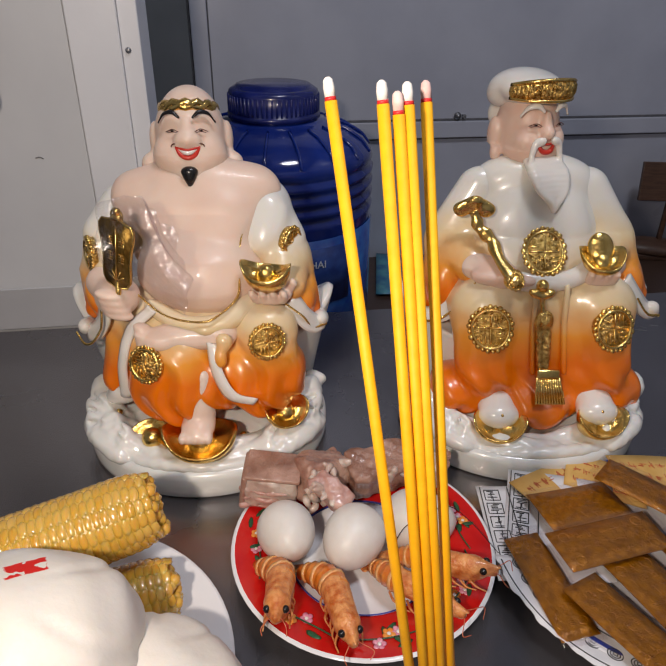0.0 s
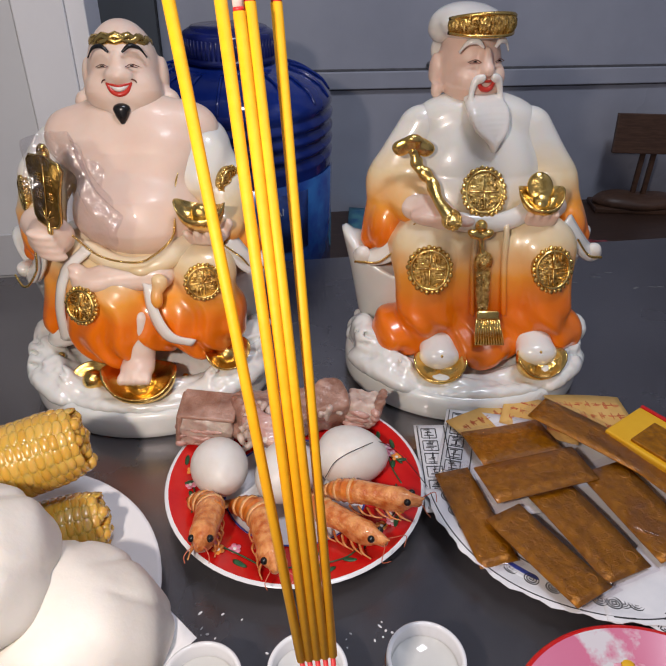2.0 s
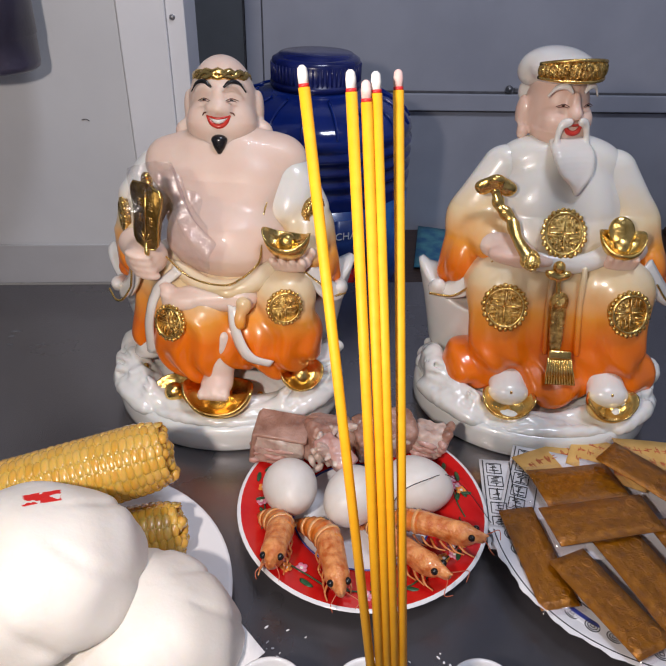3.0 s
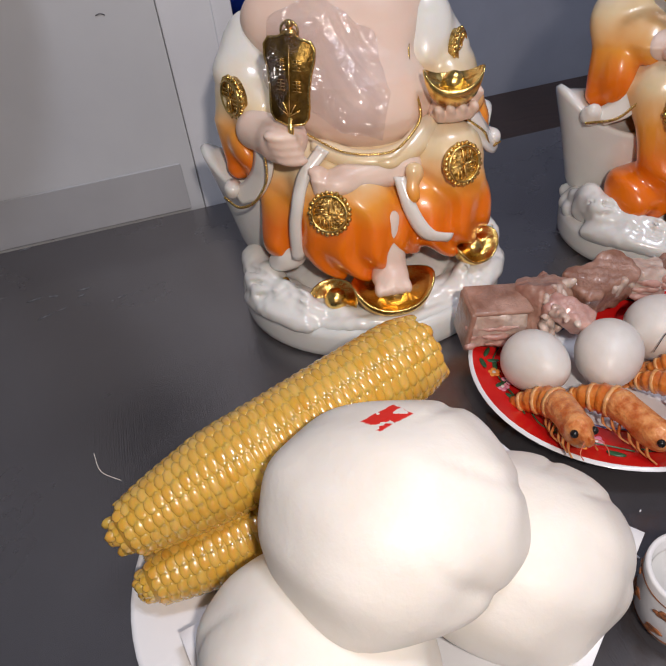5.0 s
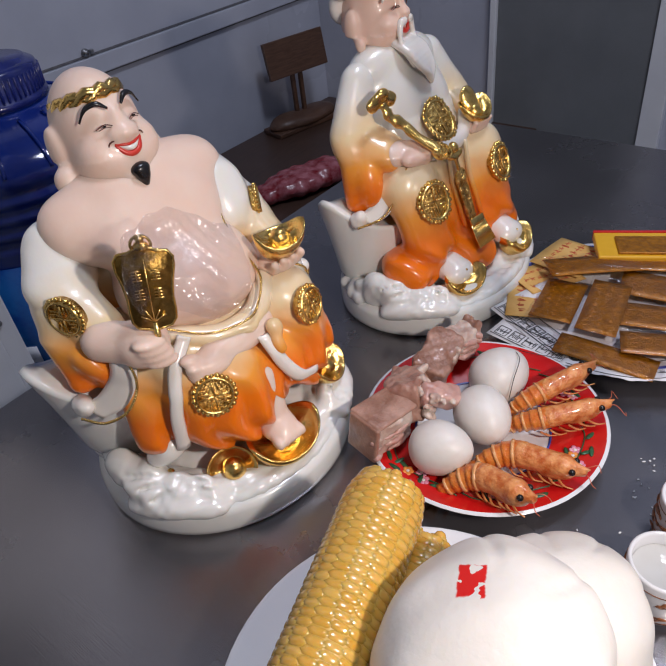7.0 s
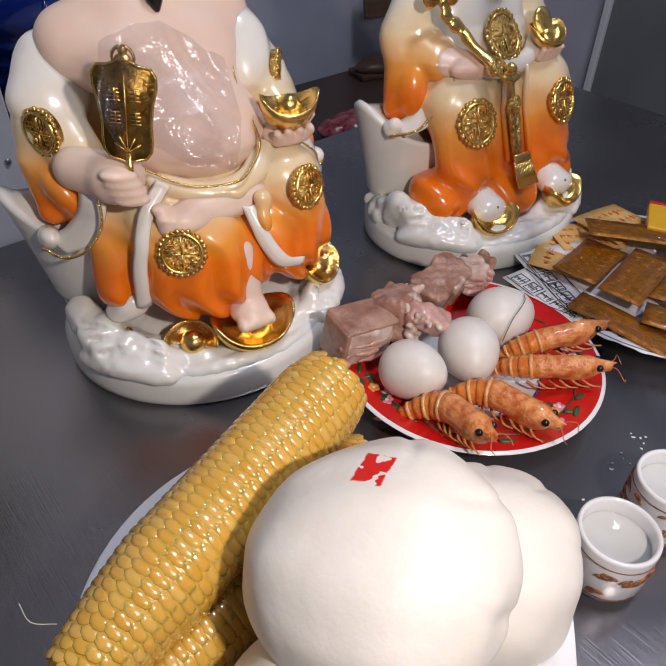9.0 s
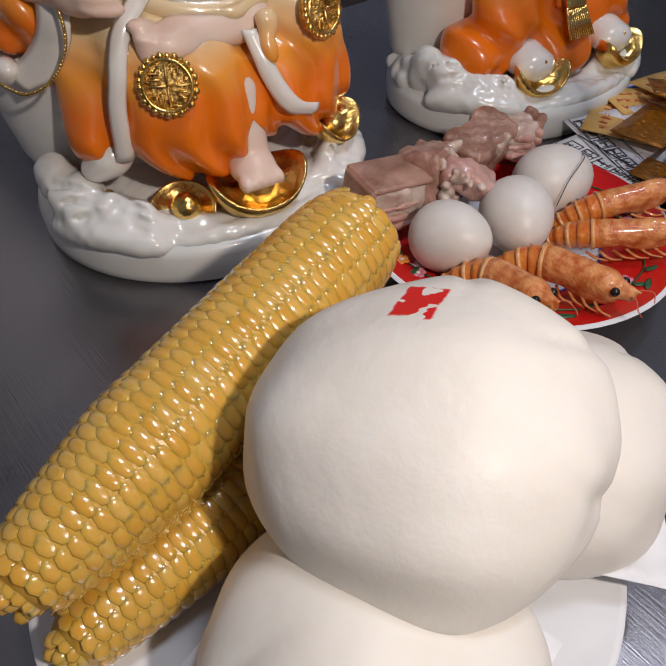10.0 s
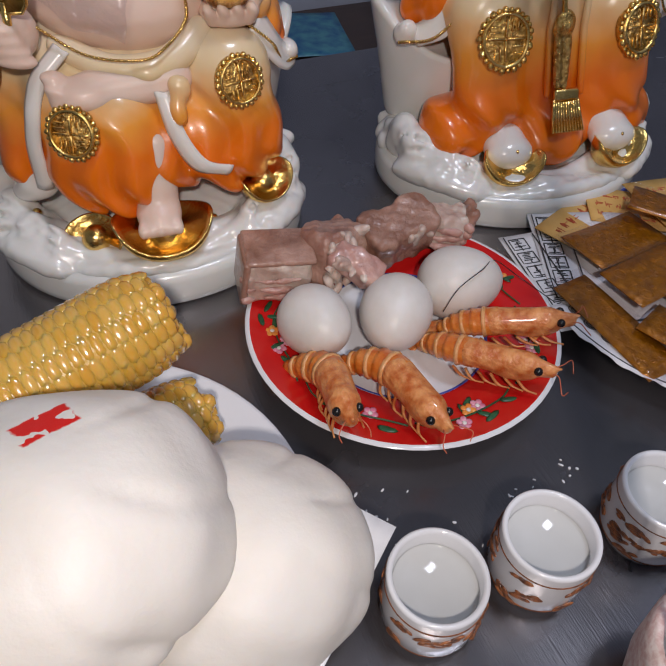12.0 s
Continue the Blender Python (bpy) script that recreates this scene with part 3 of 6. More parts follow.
door = thing("door_1", "dark grey door panel with pale frame", "door", kind="structure")
part("door_leaf", rbox(0.01, 0.386, 2.9, 0.002), M_DARK_GREY, door, at=pose(RIGHT - 0.004, 0.900, 0.73), smooth=False)
part("door_frame", rbox(0.022, 0.016, 2.9, 0.002), M_POST, door, at=pose(RIGHT - 0.010, 1.102, 0.73), smooth=False)
part("door_frame", rbox(0.022, 0.05, 2.9, 0.002), M_POST, door, at=pose(RIGHT - 0.010, 0.681, 0.73), smooth=False)

# steel table
table = thing("table", "brushed stainless steel table with dull scratched top", "table")
part("tabletop", rbox(1.983, 1.397, 0.03, 0.003), M_TABLE, table, at=pose(-0.2185, 0.1985, -0.015), smooth=False)
# Thin strip just before the left wall, darker than the wall above it.
part("low_strip", rbox(1.05, 0.003, 0.058, 0.001, 1), M_LOW_STRIP, table, "thin darker grey strip low on the wall", at=pose(-0.682, 0.9005, 0.029), smooth=False)
for x in (-1.15, 0.71):
    for y in (-0.43, 0.83):
        part("leg", rbox(0.04, 0.04, 0.72, 0.004), M_STEEL_DARK, table, at=pose(x, y, -0.39), smooth=False)

bench = thing("bench", "dark brown wooden bench behind the steel table", "bench")
part("bench_top", rbox(1.50, 0.72, 0.03, 0.003), M_BENCH, bench, at=pose(0.645, 1.325, SHELF - 0.015), smooth=False)
for x in (-0.05, 1.33):
    for y in (1.01, 1.64):
        part("leg", rbox(0.05, 0.05, 0.458, 0.004), M_BENCH, bench, at=pose(x, y, SHELF - 0.259), smooth=False)

# ---- blue jar ----
jar = thing("water_jar", "large dark blue plastic water jar with screw lid", "jar", pose(0.093, 1.115, SHELF))
prof = [(0, 0.0), (0.135, 0.0), (0.147, 0.008), (0.150, 0.03), (0.150, 0.345)]
for i in range(4):
    z = 0.352 + i * 0.019
    prof += [(0.151, z), (0.1515, z + 0.006), (0.1455, z + 0.011), (0.1455, z + 0.015)]
prof += [(0.150, 0.430), (0.147, 0.440), (0.134, 0.456), (0.110, 0.470), (0.078, 0.480), (0.062, 0.484), (0.062, 0.490), (0, 0.490)]
part("body", lathe(prof, 64), M_JAR, jar)
lidp = Soup().add(lathe([(0, 0.530), (0.055, 0.530), (0.0555, 0.527), (0.06, 0.5265), (0.0655, 0.523), (0.0665, 0.518), (0.0665, 0.493), (0.069, 0.492), (0.069, 0.485), (0.0, 0.485)], 64), M_LID)
lid = part("lid", lidp, None, jar, "ribbed blue screw lid")
grip = part("grip", rbox(0.003, 0.003, 0.024, 0.0008, 1), M_LID, lid, at=pose(0.0668, 0, 0.506))
for i in range(1, 60):
    g = new("grip", grip.data)
    g.parent, g.matrix_basis = lid, Matrix.Rotation(2 * math.pi * i / 60, 4, "Z") @ pose(0.0668, 0, 0.506)
for i in range(18):
    a = 2 * math.pi * i / 18
    part("rib", tube(spline([(0.147, 0, 0.440), (0.1345, 0, 0.457), (0.111, 0, 0.471), (0.086, 0, 0.479)], 4), 0.0022, 6), M_JAR, jar, at=Matrix.Rotation(a, 4, "Z"))


def bowed(r, a0, a1, z0, z1, thick=0.0008, n=24):
    """A band bent round an upright axis; angles in degrees from -y."""
    def at(u, v):
        a = radians(-90 + a0 + (a1 - a0) * u)
        return (r * math.cos(a), r * math.sin(a), z0 + (z1 - z0) * v)
    return sheet(at, n, 1, thick)


label = part("label", bowed(0.1510, -80, 75, 0.110, 0.338), M_LABEL, jar, "blue printed paper label")
part("print", bowed(0.1526, 8, 40, 0.235, 0.325, n=8), surface("navy_print", (0.01, 0.03, 0.16), (0.02, 0.06, 0.24), 60, 0.3), label)
part("print", bowed(0.1526, 2, 22, 0.205, 0.245, n=8), M_REDPLATE, label)
part("print", bowed(0.1534, 9, 14, 0.205, 0.245, n=4), M_PAPER, label)
part("print", bowed(0.1526, -62, -48, 0.20, 0.225, n=4), M_PAPER, label)
txt = bpy.data.curves.new("label_text", "FONT")
txt.body, txt.size, txt.extrude, txt.align_x = "CHAI", 0.016, 0.0003, "CENTER"
txt.materials.append(M_PAPER)
ob = new("lettering", txt)
ob.parent = label
a = radians(-90 + 16)
ob.matrix_basis = Matrix.Translation((0.1542 * math.cos(a), 0.1542 * math.sin(a), 0.296)) @ pose(0, 0, 0, 90, 0, 16)

# ---- small things of the alcove ----
sign = thing("table_sign", "small brown wooden stand with tilted board", "stand", pose(1.165, 1.600, SHELF, 0, 0, -12))
part("board", rbox(0.205, 0.012, 0.098, 0.002), M_SIGN, sign, at=pose(0, -0.005, 0.204, -10), smooth=False)
for x in (-0.014, 0.014):
    part("upright", rbox(0.012, 0.012, 0.13, 0.002), M_SIGN, sign, at=pose(x, 0.004, 0.100), smooth=False)
part("base", melt([egg((0, 0, 0.022), (0.12, 0.05, 0.021)), egg((-0.05, 0.0, 0.03), (0.055, 0.04, 0.018)), egg((0.06, 0, 0.028), (0.05, 0.04, 0.018))], 0.005, 0.012), M_SIGN, sign, "rough carved wooden block")
part("foot", rbox(0.235, 0.085, 0.016, 0.004), M_SIGN, sign, at=pose(0, 0, 0.008), smooth=False)

bag = Soup().add(melt([egg((0, 0, 0.028), (0.085, 0.06, 0.028), (0, 0, -20)), egg((0.07, -0.03, 0.03), (0.06, 0.05, 0.03)), egg((-0.07, 0.03, 0.02), (0.05, 0.04, 0.02))], 0.005, 0.015,
    ripple=lambda p: 0.003 * np.sin(p[..., 0] * 160 + p[..., 1] * 90) * np.sin(p[..., 1] * 140)), M_BAG)
solid("plastic_bag", bag, "crumpled red and clear plastic bag on the bench", "bag", pose(0.812, 1.318, SHELF))
leaf = Soup().add(sheet(lambda u, v: (0.20 * u - 0.1, 0.24 * v - 0.12, 0.004 * math.sin(3 * u + 2 * v)), 10, 10, 0.001), M_LEAFLET)
solid("leaflet", leaf, "blue printed leaflet lying on the bench", "leaflet", pose(0.464, 1.545, SHELF + 0.006, 0, 0, -12))

holder = thing("wall_holder", "dark purple-grey plastic cylinder hanging on the wall", "holder", pose(-0.266, 0.842, 0.291))
part("shell", lathe([(0, 0.0), (0.045, 0.0), (0.0495, 0.003), (0.0505, 0.008), (0.0510, 0.035), (0.0520, 0.0355), (0.0530, 0.12), (0.0535, 0.30), (0.050, 0.30), (0.048, 0.01), (0, 0.008)], 48), M_HOLDER, holder)
part("bracket", rbox(0.03, 0.012, 0.20, 0.003), M_HOLDER, holder, at=pose(0, 0.0560, 0.15), smooth=False)


# ---- statues ----
def plinth(s, rx, ry, seedv):
    """A low oval base with waves: smooth swells in front, curling crests at both sides, torn foam beside the seat."""
    rnd = random.Random(seedv)
    s.add(lathe([(0, 0), (0.97, 0), (0.995, 0.003), (1.0, 0.008), (1.0, 0.021), (0.985, 0.026), (0.95, 0.0285), (0, 0.030)], 72, rx, ry), M_MARBLE)
    lumps = [egg((0, 0.022, 0.026), (rx * 0.90, ry * 0.74, 0.018))]
    grooves = []
    for g in (-1, 1):
        for k in range(3):
            grooves += chain([(g * rx * (0.62 - 0.03 * k), -ry * (0.72 - 0.03 * k), 0.040 + 0.004 * k), (g * rx * (0.72 + 0.03 * k), -ry * (0.58 - 0.10 * k), 0.050 + 0.003 * k), (g * rx * (0.88 + 0.02 * k), -ry * (0.44 - 0.12 * k), 0.042 + 0.006 * k)], 0.0016, 0.0012, 4)
    for k, q in enumerate((0.90, 0.80, 0.70)):
        arc = [(rx * q * math.cos(radians(t)), ry * q * math.sin(radians(t)), 0.0275 + 0.002 * k + 0.003 * math.sin(t * 0.09 + 2 * k + seedv)) for t in range(196, 350, 14)]
        lumps += chain(arc, 0.0050, 0.0044, 3)
    for g in (-1, 1):
        bx, by = g * rx * 0.60, -ry * 0.60
        lumps += [egg((bx, by, 0.036), (0.015, 0.011, 0.017), (0, 0, g * 35)), egg((bx + g * 0.012, by + 0.014, 0.038), (0.014, 0.014, 0.016)), egg((bx - g * 0.008, by - 0.010, 0.031), (0.013, 0.008, 0.009))]
        lumps += [egg((g * rx * 0.80, -ry * 0.26, 0.042), (0.017, 0.018, 0.018)), egg((g * rx * 0.86, -ry * 0.06, 0.046), (0.013, 0.018, 0.018))]
        lumps += chain([(g * rx * 0.93, -ry * 0.26, 0.028), (g * rx * 0.80, -ry * 0.55, 0.033), (g * rx * 0.58, -ry * 0.78, 0.029)], 0.0080, 0.0055, 4)
        for i in range(22):
            t = radians(rnd.uniform(150, 214))
            q = rnd.uniform(0.80, 0.95)
            h = 0.030 + 0.036 * rnd.random() * max(0.2, 1 - abs(math.degrees(t) - 182) / 36)
            lumps.append(egg((-g * rx * q * math.cos(t), ry * q * math.sin(t), h), (0.0045 + 0.003 * rnd.random(), 0.009, 0.0075), (rnd.uniform(-40, 40), rnd.uniform(-40, 40), rnd.uniform(0, 90))))
    s.add(melt(lumps, 0.0018, 0.0065, dent=grooves, ripple=lambda p: 0.0004 * np.sin(p[..., 0] * 420 + 3 * np.sin(p[..., 1] * 160)) * np.sin(p[..., 2] * 380 + p[..., 1] * 210)), M_MARBLE)


def ingot_seat(s, w, d, cy):
    """The white boat-shaped seat whose pointed ends rise beside the sitter."""
    v, f = [], []
    nu, prof = 64, [(0.0, 0.0), (0.80, 0.0), (0.84, 0.12), (0.875, 0.35), (0.925, 0.65), (0.985, 0.95), (0.99, 1.0), (0.96, 1.02), (0.90, 0.97), (0.0, 0.80)]
    for i in range(nu):
        a = 2 * math.pi * i / nu
        tip = abs(math.cos(a)) ** 5
        for r, z in prof:
            v.append((w * r * math.cos(a) * (1 + 0.02 * tip), cy + d * r * math.sin(a), 0.036 + z * (0.066 + 0.040 * tip)))
    n = len(prof)
    for i in range(nu):
        for j in range(n - 1):
            a, b = i * n + j, ((i + 1) % nu) * n + j
            f.append((a, b, b + 1, a + 1))
    s.add((v, f), M_MARBLE)


def face(s, c, ry, brow_mat, lips, thin=False):
    """Brows, eyes, lips and nose shadow lines on a head at c whose front lies ry before it."""
    x0, y0, z0 = c

    def on(dx, dz, out=0.0):
        k = 1 - (dx / 0.034) ** 2 - (dz / 0.047) ** 2
        return (x0 + dx, y0 - ry * math.sqrt(max(k, 0.05)) - out, z0 + dz)
    for sgn in (-1, 1):
        s.add(tube(spline([on(sgn * 0.0055, 0.0140, 0.0004), on(sgn * 0.0115, 0.0180, 0.0006), on(sgn * 0.0190, 0.0165, 0.0006), on(sgn * 0.0245, 0.0100, 0.0004)], 5), [(0.0009 + 0.0011 * math.sin(math.pi * min(1, i / 13))) * (1.35 if thin else 1.0) for i in range(16)], 7, 0.7), brow_mat)
        s.add(tube(spline([on(sgn * 0.0070, 0.0042, 0.0), on(sgn * 0.0120, 0.0060, 0.0002), on(sgn * 0.0180, 0.0040, 0.0)], 5), 0.00032, 6), M_BROWN_LINE)
        s.add(tube(spline([on(sgn * 0.008, 0.0036, 0.0), on(sgn * 0.012, 0.0042, 0.0001), on(sgn * 0.0165, 0.0034, 0.0)], 4), 0.00025, 6), M_BROWN_LINE)
        s.add(ball(on(sgn * 0.0122, 0.0048, -0.0003), (0.0017, 0.0006, 0.0006), seg=10, rings=6), M_BLACK)
        if not thin:
            s.add(tube(spline([on(sgn * 0.003, -0.0045, 0.0024), on(sgn * 0.008, -0.0040, 0.0014), on(sgn * 0.0135, -0.0052, 0.0008), on(sgn * 0.0150, -0.0100, 0.0004)], 5), 0.00055, 6), M_BROWN_LINE)
    w = 0.0105 if not thin else 0.0092
    s.add(tube(spline([on(-w, -0.0068, 0.0008), on(-w * 0.55, -0.0130, 0.0026), on(0, -0.0152, 0.0034), on(w * 0.55, -0.0130, 0.0026), on(w, -0.0068, 0.0008)], 5), [0.0008 + 0.0019 * math.sin(math.pi * i / 20) for i in range(21)], 8), lips)
    s.add(tube(spline([on(-w, -0.0066, 0.0006), on(-w * 0.4, -0.0080, 0.0026), on(0, -0.0084, 0.0030), on(w * 0.4, -0.0080, 0.0026), on(w, -0.0066, 0.0006)], 5), 0.0009, 7), lips)
    if not thin:
        s.add(tube(spline([on(-w * 0.8, -0.0080, 0.0008), on(0, -0.0108, 0.0030), on(w * 0.8, -0.0080, 0.0008)], 6), [0.0006 + 0.0014 * math.sin(math.pi * i / 12) for i in range(13)], 7), M_LINING)


def ribbon(a, b, thick=0.0035):
    """A thick strip of cloth between two bent edges."""
    p, q = spline(a, 7), spline(b, 7)
    n = len(p) - 1
    return sheet(lambda u, v: p[round(u * n)].lerp(q[round(u * n)], v) + Vector((0, -0.0022 * math.sin(math.pi * v), 0)), n, 5, thick)


def settle(s, start, X, rows):
    """Leans the sitter back into the seat; rows: height, width, middle, how far back, how far down."""
    zs, ws, xs, ds, hs = zip(*rows)
    for i in range(start, len(s.v)):
        x, y, z = s.v[i]
        lean = float(np.interp(y, (-0.09, -0.02, 0.06), (1.0, 0.60, 0.25)))
        s.v[i] = (float(np.interp(z, zs, xs)) + (x - X) * float(np.interp(z, zs, ws)), y + lean * float(np.interp(z, zs, ds)), z + float(np.interp(z, zs, hs)))


def set_head(s, h, mouth, to, tilt, turned, up, down):
    """Puts a head on the shoulders: stretched from the mouth up and down, tilted and moved so that the mouth comes to its place."""
    m = Vector(mouth)
    neck = Matrix.Translation((0, 0.036, 0))
    turn = Matrix.Translation(to) @ neck @ Matrix.Rotation(radians(turned), 4, "Z") @ neck.inverted() @ Matrix.Rotation(radians(tilt), 4, "X")
    h.v = [tuple(turn @ Vector((x - m.x, (y - m.y) * (1.0 if z > m.z else 0.5 + 0.5 * down), (z - m.z) * (up if z > m.z else down)))) for x, y, z in h.v]
    merge(s, h, None)


def laughing_statue():
    s = Soup()
    plinth(s, 0.1195, 0.110, 3)
    s.v = [(x + 0.003, y - 0.007, z) for x, y, z in s.v]
    ingot_seat(s, 0.128, 0.066, 0.036)
    X = 0.012
    start, top = len(s.v), Soup()
    # bare head, chest, belly, hands and feet
    head = [egg((X, 0.002, 0.318), (0.031, 0.034, 0.036)), egg((X, -0.010, 0.300), (0.033, 0.028, 0.026)), egg((X - 0.017, -0.018, 0.306), (0.014, 0.014, 0.012)), egg((X + 0.017, -0.018, 0.306), (0.014, 0.014, 0.012)),
            egg((X, -0.0345, 0.3165), (0.0072, 0.0068, 0.0050)), egg((X - 0.0068, -0.0325, 0.3158), 0.0042), egg((X + 0.0068, -0.0325, 0.3158), 0.0042), egg((X, -0.0305, 0.322), (0.0052, 0.0048, 0.009)), egg((X, -0.025, 0.284), (0.014, 0.012, 0.010))]
    for g in (-1, 1):
        head += [egg((X + g * 0.033, 0.008, 0.313), (0.005, 0.009, 0.014)), egg((X + g * 0.0365, 0.004, 0.291), (0.0100, 0.0100, 0.0125))]
    top.add(melt(head, 0.0015, 0.005), M_SKIN_A)
    body = [egg((X, -0.022, 0.195), (0.062, 0.058, 0.047)), egg((X, -0.004, 0.245), (0.058, 0.046, 0.042)), egg((X - 0.026, -0.028, 0.244), (0.032, 0.022, 0.024)), egg((X + 0.022, -0.028, 0.244), (0.030, 0.022, 0.024)),
            egg((X, 0.0, 0.272), (0.048, 0.034, 0.026)), egg((X - 0.052, 0.002, 0.252), (0.030, 0.030, 0.030)), egg((X + 0.048, 0.004, 0.260), (0.030, 0.031, 0.028))]
    s.add(melt(body, 0.0025, 0.014), M_SKIN_A)
    fist = [egg((-0.056, -0.055, 0.188), (0.020, 0.020, 0.018))] + [egg((-0.058 + 0.002 * i, -0.071, 0.197 - 0.0065 * i), (0.013, 0.0075, 0.0045), (0, 12, 0)) for i in range(4)] + [rod((-0.075, -0.03, 0.19), (-0.06, -0.05, 0.188), 0.016)]
    hold = Soup().add(melt(fist, 0.0017, 0.003), M_SKIN_A)
    palm = [egg((0.079, -0.060, 0.186), (0.020, 0.020, 0.010))] + [rod((0.066 + 0.008 * i, -0.072, 0.184), (0.064 + 0.0095 * i, -0.082, 0.194), 0.0045, 0.0035) for i in range(4)] + [rod((0.09, -0.055, 0.186), (0.103, -0.068, 0.199), 0.005, 0.0035), rod((0.085, -0.03, 0.188), (0.08, -0.055, 0.186), 0.014)]
    s.add(melt(palm, 0.0017, 0.003), M_SKIN_A)
    foot = [rod((0.030, -0.078, 0.150), (-0.020, -0.085, 0.148), 0.0150, 0.0135), egg((-0.030, -0.088, 0.148), (0.020, 0.013, 0.011))] + [egg((-0.046, -0.092 + 0.001 * i, 0.154 - 0.004 * i), (0.006, 0.005, 0.0036)) for i in range(4)] + [egg((-0.044, -0.088, 0.160), (0.008, 0.006, 0.005))]
    s.add(melt(foot, 0.0017, 0.004), M_SKIN_A)
    foot = [rod((0.010, -0.084, 0.110), (0.006, -0.096, 0.075), 0.0165, 0.0145), egg((0.005, -0.104, 0.070), (0.016, 0.016, 0.010))] + [egg((-0.008 + 0.0062 * i, -0.117, 0.067), (0.0036, 0.006, 0.0045)) for i in range(5)]
    s.add(melt(foot, 0.0017, 0.004), M_SKIN_A)
    face(top, (X, -0.001, 0.318), 0.0345, M_BLACK, M_RED)
    top.add(melt([egg((X, -0.0375, 0.2890), (0.0075, 0.006, 0.0058)), egg((X, -0.0385, 0.2835), (0.0055, 0.005, 0.005)), egg((X, -0.039, 0.2790), (0.003, 0.003, 0.005))], 0.0012, 0.003), M_BLACK)

    # robe
    def folds(p):
        x, y, z = p[..., 0], p[..., 1], p[..., 2]
        low = np.clip((0.15 - z) / 0.06, 0, 1)
        return low * 0.0026 * np.sin(x * 230 + z * 120 + 2 * np.sin(z * 90)) * np.clip(-y / 0.06, 0, 1)
    arms = [egg((X, 0.034, 0.205), (0.080, 0.040, 0.066)), egg((X + 0.006, 0.028, 0.246), (0.056, 0.030, 0.026)),
            rod((0.072, 0.006, 0.246), (0.094, 0.0, 0.208), 0.023, 0.027), rod((0.094, 0.0, 0.208), (0.092, -0.04, 0.186), 0.024, 0.019), rod((0.098, 0.0, 0.198), (0.118, -0.012, 0.148), 0.018, 0.009), egg((0.108, -0.018, 0.160), (0.014, 0.028, 0.020)),
            rod((-0.060, 0.014, 0.240), (-0.084, 0.004, 0.212), 0.025, 0.025), rod((-0.084, 0.004, 0.212), (-0.074, -0.032, 0.192), 0.023, 0.018), rod((-0.088, 0.002, 0.200), (-0.112, -0.012, 0.145), 0.021, 0.011), egg((-0.096, -0.016, 0.160), (0.015, 0.030, 0.028))]
    arms += [egg((0.072, 0.014, 0.246), (0.025, 0.030, 0.026)), egg((0.076, -0.010, 0.232), (0.024, 0.028, 0.034))]
    s.add(melt(arms, 0.0022, 0.007), M_ARM_A)
    robe = [egg((0.0, -0.008, 0.148), (0.098, 0.070, 0.034)),
            rod((0.045, -0.03, 0.155), (0.072, -0.062, 0.148), 0.031, 0.029), rod((0.072, -0.064, 0.144), (0.074, -0.066, 0.100), 0.029, 0.030), egg((0.082, -0.052, 0.100), (0.028, 0.028, 0.026)),
            rod((-0.03, -0.03, 0.15), (-0.040, -0.060, 0.134), 0.034, 0.029), rod((-0.040, -0.060, 0.130), (-0.032, -0.068, 0.096), 0.029, 0.033), egg((-0.008, -0.070, 0.098), (0.034, 0.027, 0.026)), egg((0.030, -0.066, 0.106), (0.050, 0.032, 0.030)), rod((-0.082, -0.028, 0.150), (-0.086, -0.048, 0.088), 0.014, 0.015), rod((-0.070, -0.030, 0.150), (-0.064, -0.050, 0.095), 0.018, 0.022), egg((0.045, -0.072, 0.092), (0.034, 0.026, 0.016)), rod((-0.014, -0.074, 0.128), (-0.004, -0.084, 0.094), 0.030, 0.026), rod((-0.034, -0.078, 0.100), (-0.020, -0.088, 0.078), 0.022, 0.014), rod((0.078, -0.060, 0.100), (0.060, -0.082, 0.080), 0.026, 0.012)]
    s.add(melt(robe, 0.0020, 0.011, dent=[egg((X, -0.045, 0.215), (0.056, 0.06, 0.045))], ripple=folds), M_ROBE_A)
    for e0, e1 in [([(-0.030, -0.074, 0.172), (-0.056, -0.082, 0.150), (-0.067, -0.078, 0.118), (-0.066, -0.072, 0.082)], [(-0.034, -0.070, 0.175), (-0.061, -0.079, 0.152), (-0.073, -0.075, 0.119), (-0.074, -0.069, 0.081)]),
                   ([(-0.076, -0.046, 0.202), (-0.092, -0.050, 0.166), (-0.108, -0.036, 0.142), (-0.124, -0.018, 0.128)], [(-0.062, -0.052, 0.196), (-0.080, -0.066, 0.160), (-0.098, -0.054, 0.132), (-0.116, -0.036, 0.120)]),
                   ([(0.100, -0.046, 0.180), (0.113, -0.040, 0.157), (0.123, -0.024, 0.142), (0.131, -0.010, 0.136)], [(0.090, -0.060, 0.170), (0.104, -0.056, 0.146), (0.117, -0.040, 0.131), (0.127, -0.024, 0.128)]),
                   ([(0.016, -0.094, 0.147), (0.020, -0.100, 0.122), (0.034, -0.104, 0.098), (0.058, -0.100, 0.088)], [(0.027, -0.096, 0.147), (0.032, -0.103, 0.124), (0.045, -0.106, 0.104), (0.064, -0.100, 0.095)])]:
        s.add(ribbon(e1, e0), M_LINING)
    s.add(melt(chain([(-0.040, -0.092, 0.082), (-0.014, -0.098, 0.080), (0.0, -0.096, 0.086)], 0.0022, 0.0022, 4), 0.0016, 0.003), M_LINING)
